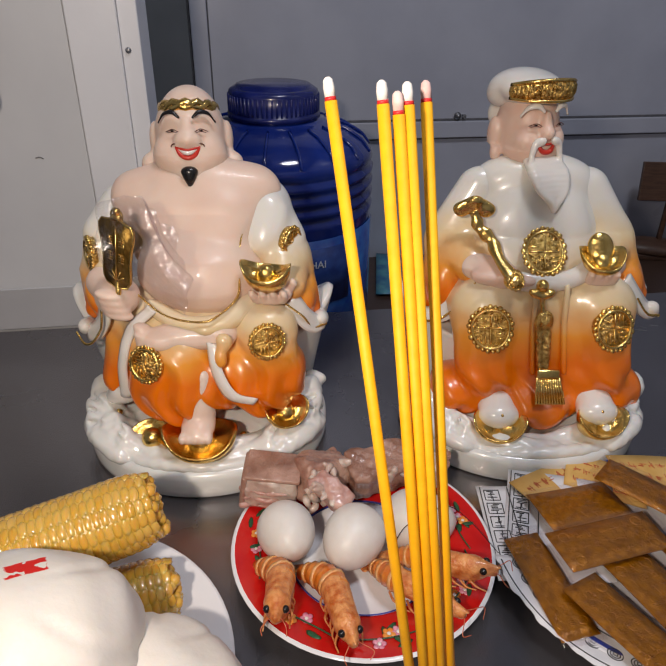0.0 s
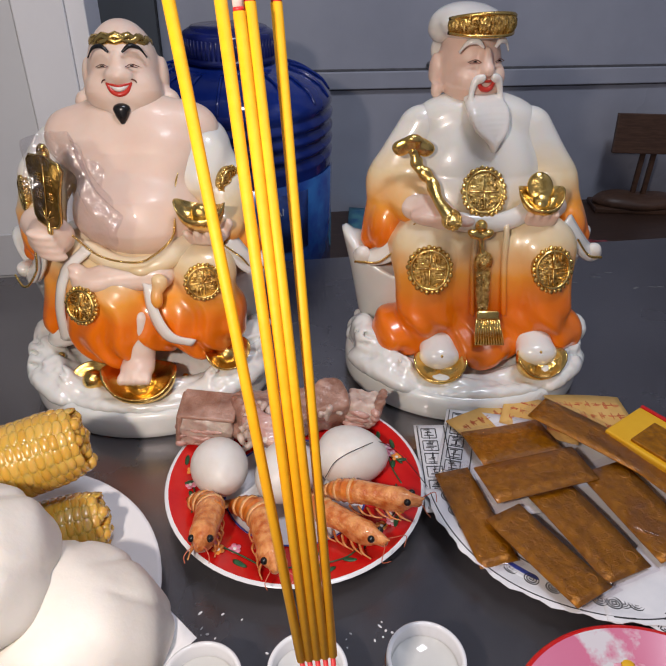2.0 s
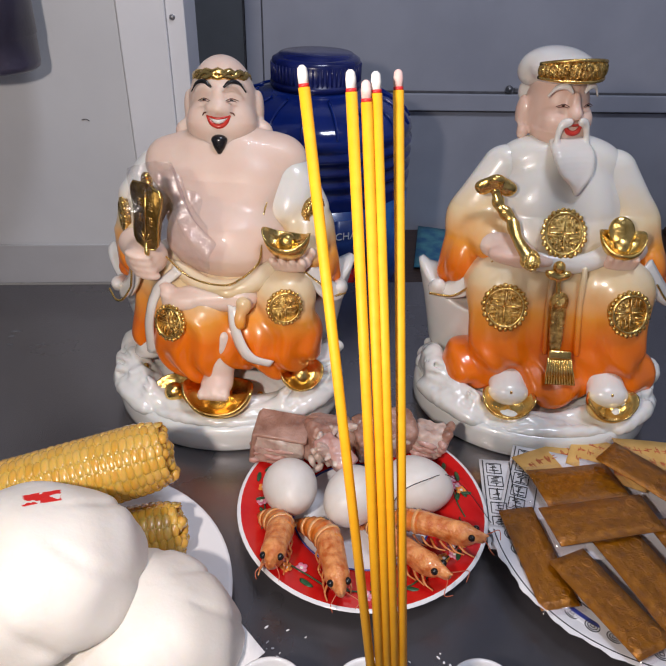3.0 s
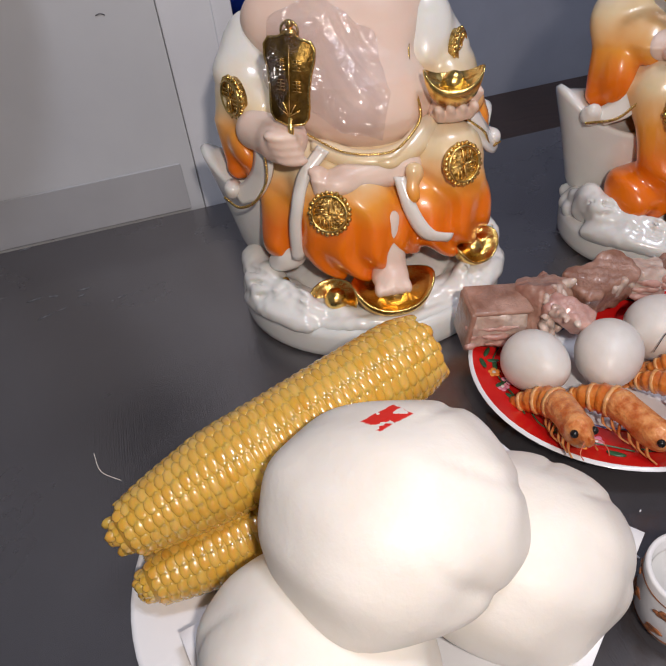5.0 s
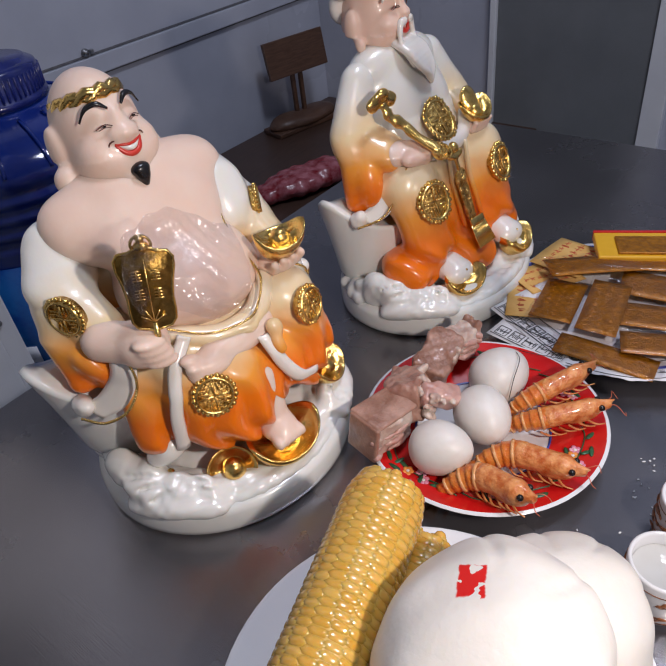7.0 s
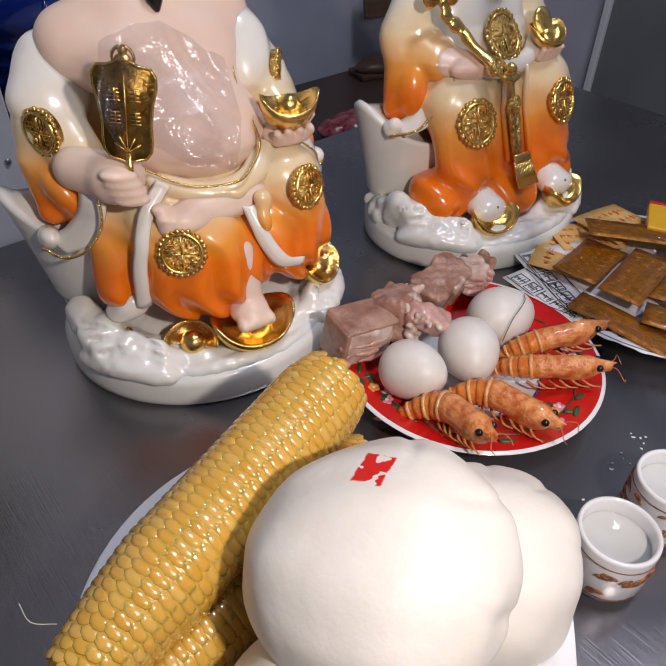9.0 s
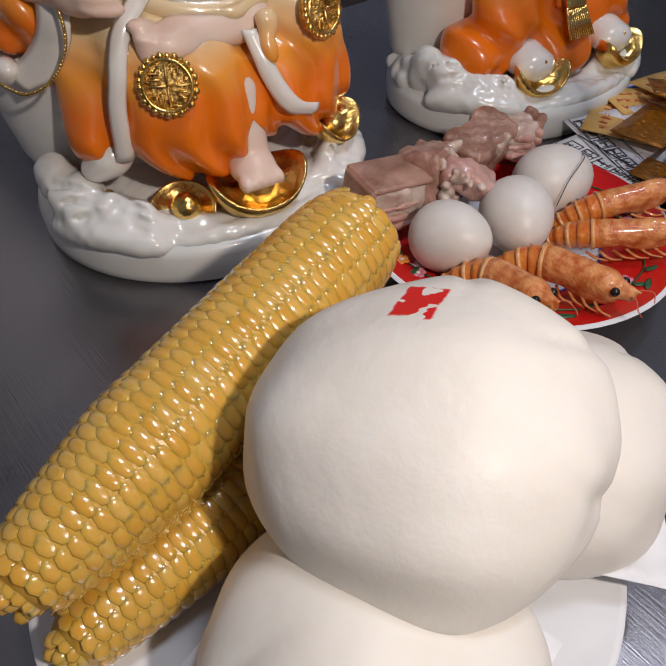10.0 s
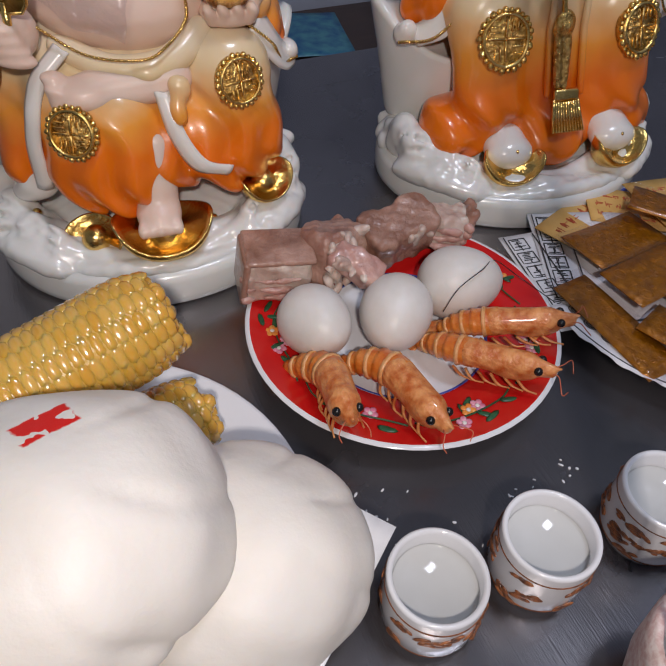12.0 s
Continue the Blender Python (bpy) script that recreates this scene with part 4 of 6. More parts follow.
    for c in ((-0.122, -0.018, 0.128), (0.126, -0.018, 0.137)):
        s.add(melt([egg(c, (0.009, 0.012, 0.008)), egg((c[0], c[1] - 0.008, c[2] + 0.004), (0.007, 0.008, 0.006))], 0.0018, 0.004), M_LINING)
    s.add(melt(chain([(-0.034, -0.062, 0.170), (-0.010, -0.078, 0.160), (X, -0.082, 0.158), (0.036, -0.078, 0.162), (0.058, -0.062, 0.176)], 0.009, 0.009) + [egg((X + 0.004, -0.088, 0.158), (0.009, 0.007, 0.007)), egg((0.034, -0.098, 0.150), (0.008, 0.006, 0.009)), egg((0.030, -0.100, 0.136), (0.006, 0.005, 0.010))], 0.0022, 0.004), M_ROBE_A)

    # gilding
    q = []
    for i in range(41):
        a = 2 * math.pi * i / 40
        q.append((X + 0.0236 * math.cos(a), 0.002 + 0.0268 * math.sin(a), 0.3360 - 0.0045 * math.sin(a)))
    for ph in (0, math.pi):
        tw = [(x, y, z + 0.0024 * math.sin(i * 1.1 + ph)) for i, (x, y, z) in enumerate(q)]
        top.add(tube([(x + 0.0012 * math.cos(i * 1.1 + ph) * (x - X) / 0.03, y, z) for i, (x, y, z) in enumerate(tw)], 0.0032, 7), M_GOLD)
    side_line = [(0.0130, -0.0335), (0.0165, -0.0280), (0.0172, -0.0200), (0.0168, -0.0080), (0.0186, 0.0060), (0.0212, 0.0170), (0.0214, 0.0250), (0.0180, 0.0300), (0.0100, 0.0310), (0.0050, 0.0335)]
    fan = [(0.0, -0.037)] + side_line + [(-x, y) for x, y in reversed(side_line)]
    fm = pose(-0.050, -0.058, 0.2165, 86, 0, -31) @ pose(0, 0, 0, 0, 0, -6) @ Matrix.Scale(0.86, 4)
    gilt = Soup()
    gilt.add(slab(fan, -0.002, 0.002), M_BRONZE, fm)
    gilt.add(tube([(x, y, 0.001) for x, y in fan + fan[:2]], 0.0014, 6), M_GOLD, fm)
    gilt.add(tube([(0, -0.024, 0.002), (0, 0.026, 0.002)], 0.0008, 6), M_GOLD, fm)
    for gx in (-0.007, 0.007):
        for gy in (0.012, -0.004):
            for k in range(4):
                gilt.add(rbox(0.0075 - 0.001 * (k % 2), 0.0011, 0.0012, 0.0003, 1), M_GOLD, fm @ pose(gx, gy + 0.0026 * k - 0.004, 0.0024))
            gilt.add(rbox(0.0012, 0.009, 0.0012, 0.0003, 1), M_GOLD, fm @ pose(gx, gy, 0.0024))
    for k in range(5):
        a = radians(-60 + 30 * k)
        gilt.add(tube([(0, -0.029, 0.002), (0.011 * math.sin(a), -0.029 + 0.012 * math.cos(a), 0.002)], 0.0008, 5), M_GOLD, fm)
    gilt.add(ball((0, 0.035, 0), (0.006, 0.004, 0.004)), M_GOLD, fm)
    gilt.add(ball((0, 0.041, 0), (0.0035, 0.0035, 0.0035)), M_GOLD, fm)
    gilt.add(lathe([(0.0062, 0), (0.0074, 0.0012), (0.0086, 0), (0.0074, -0.0012), (0.0062, 0)], 16), M_GOLD, fm @ pose(0, 0.036, 0))
    gilt.add(tube([(0, -0.030, 0), (0, -0.060, 0)], 0.0028, 8), M_GOLD, fm)
    for pts in ([(-0.042, -0.071, 0.190), (-0.018, -0.088, 0.174), (X, -0.0945, 0.170), (0.030, -0.091, 0.174), (0.050, -0.075, 0.190), (0.054, -0.050, 0.215), (0.058, -0.036, 0.245)],
                [(-0.130, -0.030, 0.126), (-0.117, -0.046, 0.122), (-0.100, -0.066, 0.136), (-0.084, -0.074, 0.162), (-0.074, -0.062, 0.200)],
                [(0.132, -0.026, 0.134), (0.118, -0.042, 0.138), (0.108, -0.058, 0.158), (0.090, -0.062, 0.176)]):
        merge(s, rope(pts, 0.0013), None)
    s.add(melt([egg((-0.076, -0.058, 0.078), (0.015, 0.012, 0.011)), egg((-0.084, -0.052, 0.072), (0.012, 0.012, 0.008))], 0.0018, 0.005), M_LINING)
    settle(s, start, X, [(0.06, 0.95, 0.013, 0.016, -0.010), (0.09, 0.92, 0.013, 0.018, -0.008), (0.13, 0.90, 0.014, 0.022, -0.009), (0.15, 0.90, 0.013, 0.028, -0.011),
                         (0.19, 0.96, 0.008, 0.030, -0.018), (0.215, 0.90, 0.005, 0.036, -0.017), (0.25, 0.98, 0.004, 0.058, -0.020), (0.29, 1.0, 0.002, 0.070, -0.024)])
    set_head(s, top, (X, -0.036, 0.306), (-0.002, 0.014, 0.278), -7, 5, 1.16, 0.86)
    merge(s, gilt, None)
    merge(s, hold, pose(-0.061, -0.043, 0.169) @ Matrix.Scale(0.96, 4) @ pose(0.056, 0.055, -0.188))
    merge(s, boat(0.0225, 0.026, 0.015), pose(0.070, -0.045, 0.178, 8, 0, -12))
    merge(s, disc_relief(0.0170), pose(0.070, -0.0700, 0.139, -14, 0, 18))
    merge(s, disc_relief(0.0175), pose(-0.035, -0.0755, 0.119, -18, 0, -24))
    merge(s, disc_relief(0.0150), pose(0.089, 0.004, 0.202, 0, 0, 56))
    merge(s, disc_relief(0.0165), pose(-0.092, -0.004, 0.193, -4, 0, -62))
    merge(s, boat(0.034, 0.030, 0.026), pose(0.008, -0.086, 0.031, 10, 0, 0))
    merge(s, boat(0.021, 0.015, 0.019), pose(-0.0370, -0.0700, 0.032, 46, 0, -22))
    s.add(ball((-0.0385, -0.0790, 0.0415), 0.0100), M_GOLD)
    merge(s, boat(0.022, 0.020, 0.018), pose(0.081, -0.058, 0.050, 30, 0, 28))
    for c in ((0.044, -0.068, 0.036), (-0.077, -0.046, 0.046)):
        s.add(ball(c, 0.0036, seg=12, rings=8), M_GOLD)
    return solid("statue", s, "seated laughing glazed statue in orange and white robe", "statue", pose(-0.0143, 0.6665, 0, 0, 0, -7.4), "altar statues")


def bearded_statue():
    s = Soup()
    plinth(s, 0.1225, 0.102, 8)
    ingot_seat(s, 0.126, 0.056, 0.040)
    X = -0.012
    start, top = len(s.v), Soup()
    head = [egg((X, 0.004, 0.313), (0.029, 0.031, 0.034)), egg((X, -0.006, 0.300), (0.027, 0.026, 0.024)), egg((X - 0.013, -0.019, 0.309), (0.011, 0.011, 0.010)), egg((X + 0.013, -0.019, 0.309), (0.011, 0.011, 0.010)),
            egg((X, -0.0315, 0.3160), (0.0062, 0.0062, 0.0045)), egg((X, -0.0270, 0.322), (0.0048, 0.0048, 0.009))]
    for g in (-1, 1):
        head += [egg((X + g * 0.031, 0.010, 0.310), (0.005, 0.008, 0.013)), egg((X + g * 0.032, 0.006, 0.294), (0.005, 0.006, 0.010))]
    top.add(melt(head, 0.0015, 0.005), M_SKIN_B)
    face(top, (X, 0.001, 0.317), 0.0325, M_LINING, M_RED, thin=True)
    beard = []
    for i in range(9):
        u = (i - 4) / 4
        beard += chain([(X + 0.010 * u, -0.026 + 0.004 * abs(u), 0.2925), (X + 0.015 * u, -0.043, 0.281), (X + 0.012 * u, -0.056, 0.262), (X + 0.004 * u + 0.001, -0.062, 0.238 + 0.012 * abs(u))], 0.0062, 0.0026, 4)
    for g in (-1, 1):
        beard += chain([(X + g * 0.005, -0.0345, 0.3112), (X + g * 0.0125, -0.0325, 0.3075), (X + g * 0.0150, -0.036, 0.288), (X + g * 0.0120, -0.048, 0.262)], 0.0026, 0.0020, 5)
    top.add(melt(beard, 0.0014, 0.0022), M_LINING)
    # cap
    top.add(melt([egg((X, 0.008, 0.3425), (0.0315, 0.036, 0.0125)), egg((X, 0.020, 0.343), (0.030, 0.028, 0.0125)), egg((X - 0.023, 0.022, 0.338), (0.011, 0.014, 0.010)), egg((X + 0.023, 0.022, 0.337), (0.011, 0.014, 0.010)), egg((X, 0.032, 0.322), (0.026, 0.012, 0.016))], 0.002, 0.005), M_LINING)
    for i in range(25):
        t = -1 + i / 12
        a = math.pi * 1.5 + t * 1.15
        c = (X + 0.0325 * math.cos(a), 0.004 + 0.0375 * math.sin(a), 0.3440 + 0.0025 * (1 - t * t))
        top.add(ball(c, (0.0042, 0.0030, 0.0050 + 0.0022 * (1 - t * t)), (0, 0, math.degrees(a)), 9, 6), M_GOLD_RELIEF)
    for i in range(9):
        t = -1 + i / 4
        a = math.pi * 1.5 + t * 1.05
        c = Vector((X + 0.0350 * math.cos(a), 0.004 + 0.0400 * math.sin(a), 0.3450 + 0.003 * (1 - t * t)))
        top.add(lathe([(0.0018, 0.0), (0.0028, 0.0012), (0.0038, 0.0)], 12), M_GOLD, Matrix.Translation(c) @ Matrix.Rotation(a + math.pi / 2, 4, "Z") @ pose(0, 0, 0, 90))
    for z, up in ((0.3390, 0.0), (0.3480, 0.0055)):
        top.add(tube([(X + 0.0345 * math.cos(math.pi * 1.5 + 1.18 * t), 0.004 + 0.0395 * math.sin(math.pi * 1.5 + 1.18 * t), z + up * (1 - t * t)) for t in [k / 12 - 1 for k in range(25)]], 0.0014, 6), M_GOLD)

    def folds(p):
        x, y, z = p[..., 0], p[..., 1], p[..., 2]
        low = np.clip((0.13 - z) / 0.05, 0, 1)
        return low * 0.0022 * np.sin(x * 190 + 2.5 * np.sin(z * 70)) * np.clip(-y / 0.06, 0, 1)
    arms = [rod((X - 0.054, 0.008, 0.252), (X - 0.078, 0.0, 0.205), 0.026, 0.029), rod((X - 0.078, 0, 0.205), (X - 0.062, -0.045, 0.190), 0.026, 0.020), rod((X - 0.080, 0.0, 0.20), (X - 0.096, -0.012, 0.146), 0.023, 0.012), egg((X - 0.086, -0.018, 0.162), (0.017, 0.032, 0.030)),
            rod((X + 0.054, 0.008, 0.252), (X + 0.078, 0.0, 0.205), 0.026, 0.029), rod((X + 0.078, 0, 0.205), (X + 0.066, -0.045, 0.188), 0.026, 0.018), rod((X + 0.084, 0.0, 0.20), (X + 0.112, -0.012, 0.148), 0.020, 0.011), egg((X + 0.096, -0.018, 0.160), (0.018, 0.030, 0.026))]
    s.add(melt(arms, 0.0022, 0.007), M_ARM_B)
    robe = [egg((X, 0.012, 0.205), (0.078, 0.058, 0.075)), egg((X, 0.010, 0.262), (0.064, 0.040, 0.032)), egg((X, -0.028, 0.215), (0.056, 0.040, 0.046)), egg((X, -0.008, 0.150), (0.098, 0.072, 0.036)),
            rod((-0.040, -0.03, 0.158), (-0.058, -0.064, 0.148), 0.034, 0.031), rod((-0.058, -0.064, 0.148), (-0.058, -0.070, 0.100), 0.031, 0.030),
            rod((0.032, -0.03, 0.158), (0.050, -0.064, 0.148), 0.034, 0.031), rod((0.050, -0.064, 0.148), (0.052, -0.070, 0.100), 0.031, 0.030),
            egg((-0.006, -0.058, 0.115), (0.040, 0.034, 0.060)), egg((-0.006, -0.072, 0.072), (0.026, 0.026, 0.026)), egg((-0.076, -0.040, 0.064), (0.024, 0.034, 0.020)), egg((0.074, -0.040, 0.064), (0.024, 0.034, 0.020)), egg((-0.004, -0.05, 0.066), (0.082, 0.034, 0.022)), egg((X + 0.004, -0.080, 0.058), (0.030, 0.024, 0.018)), egg((-0.088, -0.050, 0.066), (0.026, 0.034, 0.022)), egg((0.068, -0.050, 0.066), (0.026, 0.034, 0.022))]
    s.add(melt(robe, 0.0022, 0.016, ripple=folds), M_ROBE_B)
    s.add(melt(chain([(X - 0.058, -0.052, 0.190), (X - 0.03, -0.074, 0.182), (X, -0.082, 0.180), (X + 0.03, -0.074, 0.183), (X + 0.056, -0.052, 0.192)], 0.0085, 0.0085), 0.0022, 0.003), M_LINING)
    s.add(melt([rod((-0.018, -0.088, 0.178), (-0.018, -0.094, 0.10), 0.003, 0.003), rod((0.010, -0.088, 0.178), (0.012, -0.094, 0.10), 0.003, 0.003)], 0.002, 0.003), M_ROBE_B)
    for e0, e1 in [([(X - 0.060, -0.048, 0.200), (X - 0.074, -0.052, 0.168), (X - 0.090, -0.040, 0.146), (X - 0.106, -0.022, 0.134)], [(X - 0.048, -0.060, 0.194), (X - 0.062, -0.068, 0.162), (X - 0.080, -0.058, 0.136), (X - 0.100, -0.040, 0.126)]),
                   ([(X + 0.088, -0.050, 0.180), (X + 0.104, -0.044, 0.158), (X + 0.118, -0.028, 0.142), (X + 0.128, -0.012, 0.134)], [(X + 0.078, -0.062, 0.172), (X + 0.096, -0.060, 0.146), (X + 0.112, -0.044, 0.132), (X + 0.124, -0.026, 0.126)])]:
        s.add(ribbon(e1, e0), M_LINING)
    for c in ((X - 0.106, -0.024, 0.131), (X + 0.124, -0.024, 0.134)):
        s.add(melt([egg(c, (0.010, 0.012, 0.008)), egg((c[0], c[1] - 0.008, c[2] + 0.005), (0.007, 0.008, 0.006))], 0.0018, 0.004), M_LINING)
    # hands
    s.add(melt([egg((-0.056, -0.076, 0.186), (0.024, 0.016, 0.010)), rod((-0.075, -0.055, 0.19), (-0.05, -0.078, 0.186), 0.013)] + [egg((-0.046 + 0.006 * i, -0.088, 0.189 - 0.002 * i), (0.010, 0.005, 0.0045), (0, 0, 15)) for i in range(4)], 0.0017, 0.003), M_SKIN_B)
    s.add(melt([egg((0.044, -0.070, 0.184), (0.018, 0.016, 0.010)), rod((0.062, -0.045, 0.188), (0.046, -0.068, 0.184), 0.012)] + [rod((0.032 + 0.007 * i, -0.080, 0.182), (0.031 + 0.008 * i, -0.089, 0.191), 0.0042, 0.0032) for i in range(4)], 0.0017, 0.003), M_SKIN_B)
    # boots, scepter, ingot, medals, tassel
    s.add(tube(spline([(-0.082, -0.068, 0.242), (-0.076, -0.074, 0.228), (-0.064, -0.084, 0.218), (-0.057, -0.094, 0.204), (-0.046, -0.102, 0.192)], 7), [0.0062, 0.0052, 0.0046, 0.0050, 0.0060, 0.0066, 0.0058, 0.0050, 0.0046, 0.0052, 0.0062, 0.0066, 0.0060, 0.0052, 0.0050, 0.0056, 0.0064, 0.0066, 0.006, 0.0054, 0.005, 0.005, 0.0052, 0.0054, 0.0056, 0.006, 0.0062, 0.006, 0.0055], 10), M_GOLD)
    s.add(melt([egg((-0.082, -0.066, 0.248), (0.016, 0.008, 0.009)), egg((-0.094, -0.064, 0.244), (0.009, 0.008, 0.008)), egg((-0.070, -0.068, 0.244), (0.009, 0.008, 0.008)), egg((-0.082, -0.070, 0.254), (0.008, 0.008, 0.006))], 0.0016, 0.003), M_GOLD)
    s.add(ball((-0.045, -0.100, 0.190), (0.0095, 0.008, 0.0090)), M_GOLD)
    merge(s, disc_relief(0.0085, 0.003, 12), pose(-0.045, -0.106, 0.191, -20, 0, 0))
    merge(s, boat(0.0225, 0.024, 0.015), pose(0.042, -0.080, 0.192, 30, 0, 0))
    s.add(ball((0.042, -0.084, 0.212), (0.013, 0.010, 0.014)), M_GOLD)
    merge(s, disc_relief(0.0220, 0.0045), pose(X, -0.0800, 0.208, -10, 0, 0))
    merge(s, disc_relief(0.0215, 0.0045), pose(-0.060, -0.0985, 0.142, -10, 0, -8))
    merge(s, disc_relief(0.0210, 0.0045), pose(0.054, -0.0985, 0.142, -10, 0, 10))
    t0 = -0.005
    s.add(melt([egg((t0 - 0.010, -0.092, 0.181), 0.0058), egg((t0 - 0.016, -0.093, 0.173), (0.007, 0.004, 0.004), (0, 30, 0)), egg((t0 - 0.004, -0.093, 0.173), (0.007, 0.004, 0.004), (0, -30, 0)), rod((t0 - 0.010, -0.094, 0.172), (t0 - 0.007, -0.096, 0.155), 0.0022)], 0.0014, 0.002), M_GOLD)
    s.add(melt([egg((t0 - 0.005, -0.096, 0.146), (0.009, 0.004, 0.012)), egg((t0 - 0.005, -0.099, 0.146), (0.004, 0.003, 0.005)), rod((t0 - 0.009, -0.097, 0.136), (t0 - 0.008, -0.099, 0.108), 0.0036, 0.0030), rod((t0 - 0.001, -0.097, 0.136), (t0 - 0.002, -0.099, 0.108), 0.0036, 0.0030)], 0.0014, 0.002), M_GOLD_RELIEF)
    s.add(rbox(0.022, 0.005, 0.008, 0.002), M_GOLD, pose(t0, -0.101, 0.102, -8))
    for i in range(11):
        s.add(tube([(t0 - 0.0105 + 0.0021 * i, -0.101, 0.099), (t0 - 0.0130 + 0.0026 * i, -0.1045, 0.076)], 0.0016, 6), M_GOLD)
    for pts in ([(X - 0.114, -0.030, 0.128), (X - 0.092, -0.052, 0.134), (X - 0.076, -0.066, 0.152), (X - 0.062, -0.070, 0.178)], [(X + 0.132, -0.028, 0.131), (X + 0.112, -0.052, 0.140), (X + 0.096, -0.064, 0.160)]):
        merge(s, rope([(x, y - 0.004, z) for x, y, z in pts], 0.0013), None)
    settle(s, start, X, [(0.04, 1.0, 0.002, 0.030, -0.004), (0.07, 1.0, 0.002, 0.036, -0.008), (0.10, 1.0, 0.000, 0.048, -0.010), (0.142, 1.0, -0.002, 0.060, -0.007),
                         (0.19, 0.98, -0.002, 0.064, -0.009), (0.216, 0.95, -0.001, 0.082, -0.012), (0.24, 0.92, -0.002, 0.086, -0.012), (0.30, 0.92, -0.004, 0.086, -0.022)])
    set_head(s, top, (X, -0.033, 0.303), (-0.012, 0.029, 0.278), 0, 16, 1.22, 0.74)
    for x, z, turn in ((-0.036, 0.032, -8), (0.058, 0.036, 12)):
        s.add(melt([egg((x, -0.060, z + 0.019), (0.0195, 0.014, 0.013)), egg((x, -0.046, z + 0.022), (0.018, 0.018, 0.015))], 0.0018, 0.005), M_LINING)
        merge(s, boat(0.0255, 0.026, 0.019, False), pose(x, -0.063, z - 0.001, 22, 0, turn))
        for k in range(5):
            s.add(ball((x - 0.010 + 0.005 * k, -0.0710 + 0.0012 * abs(k - 2), z + 0.0255 - 0.0012 * abs(k - 2)), (0.0016, 0.0014, 0.0022), seg=8, rings=6), M_GOLD)
    return solid("statue", s, "seated white-bearded glazed statue in orange and cream robe", "statue", pose(0.3058, 0.6269, 0, 0, 0, -7.4), "altar statues")


laughing_statue()
bearded_statue()

crumple = lambda u, v: 0.006 * math.sin(9 * u + 4 * v) * math.sin(7 * v + 2) + 0.003 * math.sin(23 * u * v + 5 * u)
film = Soup().add(sheet(lambda u, v: (0.085 * (u - 0.5) * (1 - 0.35 * abs(v - 0.45)), crumple(u, v) - 0.020 * abs(u - 0.42), 0.085 * (v - 0.5) * (1 - 0.4 * abs(u - 0.6)) + 0.010 * math.sin(3 * u + 1)), 26, 26, 0.0002), M_FILM)
solid("plastic_wrap", film, "crumpled clear plastic film draped over the gold fan", "plastic film", pose(-0.046, 0.6060, 0.218, 0, 0, -27))


# ---- plates ----
def dish(name, r, h, rim, well, label, at, foot=0.55, edge=None):
    d = thing(name, label, "plate", at)
    f = r * foot
    part("bowl", lathe([(0, 0.0015), (f - 0.004, 0.0015), (f - 0.002, 0.0), (f, 0.0), (f + 0.003, 0.003), (r * 0.80, h * 0.55), (r * 0.985, h - 0.002), (r, h)], 72), edge or M_PLATE, d)
    part("rim", lathe([(r, h), (r - 0.0012, h + 0.0012), (r - 0.003, h + 0.0010)], 72), edge or M_PLATE, d)
    part("band", lathe([(r - 0.003, h + 0.0010), (r * 0.86, h * 0.78 + 0.002), (r * 0.56, h * 0.26 + 0.003)], 72), rim, d)
    part("well", lathe([(r * 0.56, h * 0.26 + 0.003), (f * 0.9, 0.0062), (f * 0.7, 0.005), (0, 0.005)], 72), well, d)
    return d


def spray(parent, r0, ang, seedv, h0, slope, n=4, leaves=6):
    """A painted flower spray on a plate's band, raised like thick enamel."""
    rnd = random.Random(seedv)
    s = Soup()
    for k in range(leaves):
        a, rr = ang + rnd.uniform(-0.34, 0.34), r0 + rnd.uniform(-0.010, 0.010)
        z = h0 + (rr - r0) * slope + 0.0004
        s.add(ball((rr * math.cos(a), rr * math.sin(a), z), (0.0062, 0.0020, 0.0005), (0, 0, rnd.uniform(0, 180)), 8, 4), M_GREEN)
    for k in range(n):
        a, rr = ang + (k - (n - 1) / 2) * 0.085 + rnd.uniform(-0.02, 0.02), r0 + rnd.uniform(-0.006, 0.006)
        z = h0 + (rr - r0) * slope + 0.0006
        mt = M_PINK if (k + seedv) % 3 else M_ORANGE
        for p in range(5):
            b = 2 * math.pi * p / 5 + k
            s.add(ball((rr * math.cos(a) + 0.0030 * math.cos(b), rr * math.sin(a) + 0.0030 * math.sin(b), z), (0.0022, 0.0022, 0.0005), seg=8, rings=4), mt)
        s.add(ball((rr * math.cos(a), rr * math.sin(a), z + 0.0003), (0.0016, 0.0016, 0.0005), seg=8, rings=4), M_LINING)
    s.add(tube(spline([(r0 * math.cos(ang + t) + 0.003 * math.sin(9 * t), r0 * math.sin(ang + t), h0 + 0.0005) for t in (-0.45, -0.25, 0.0, 0.25, 0.45)], 5), 0.0006, 5), M_GREEN)
    part("painted_spray", s, None, parent, "enamel flower spray")


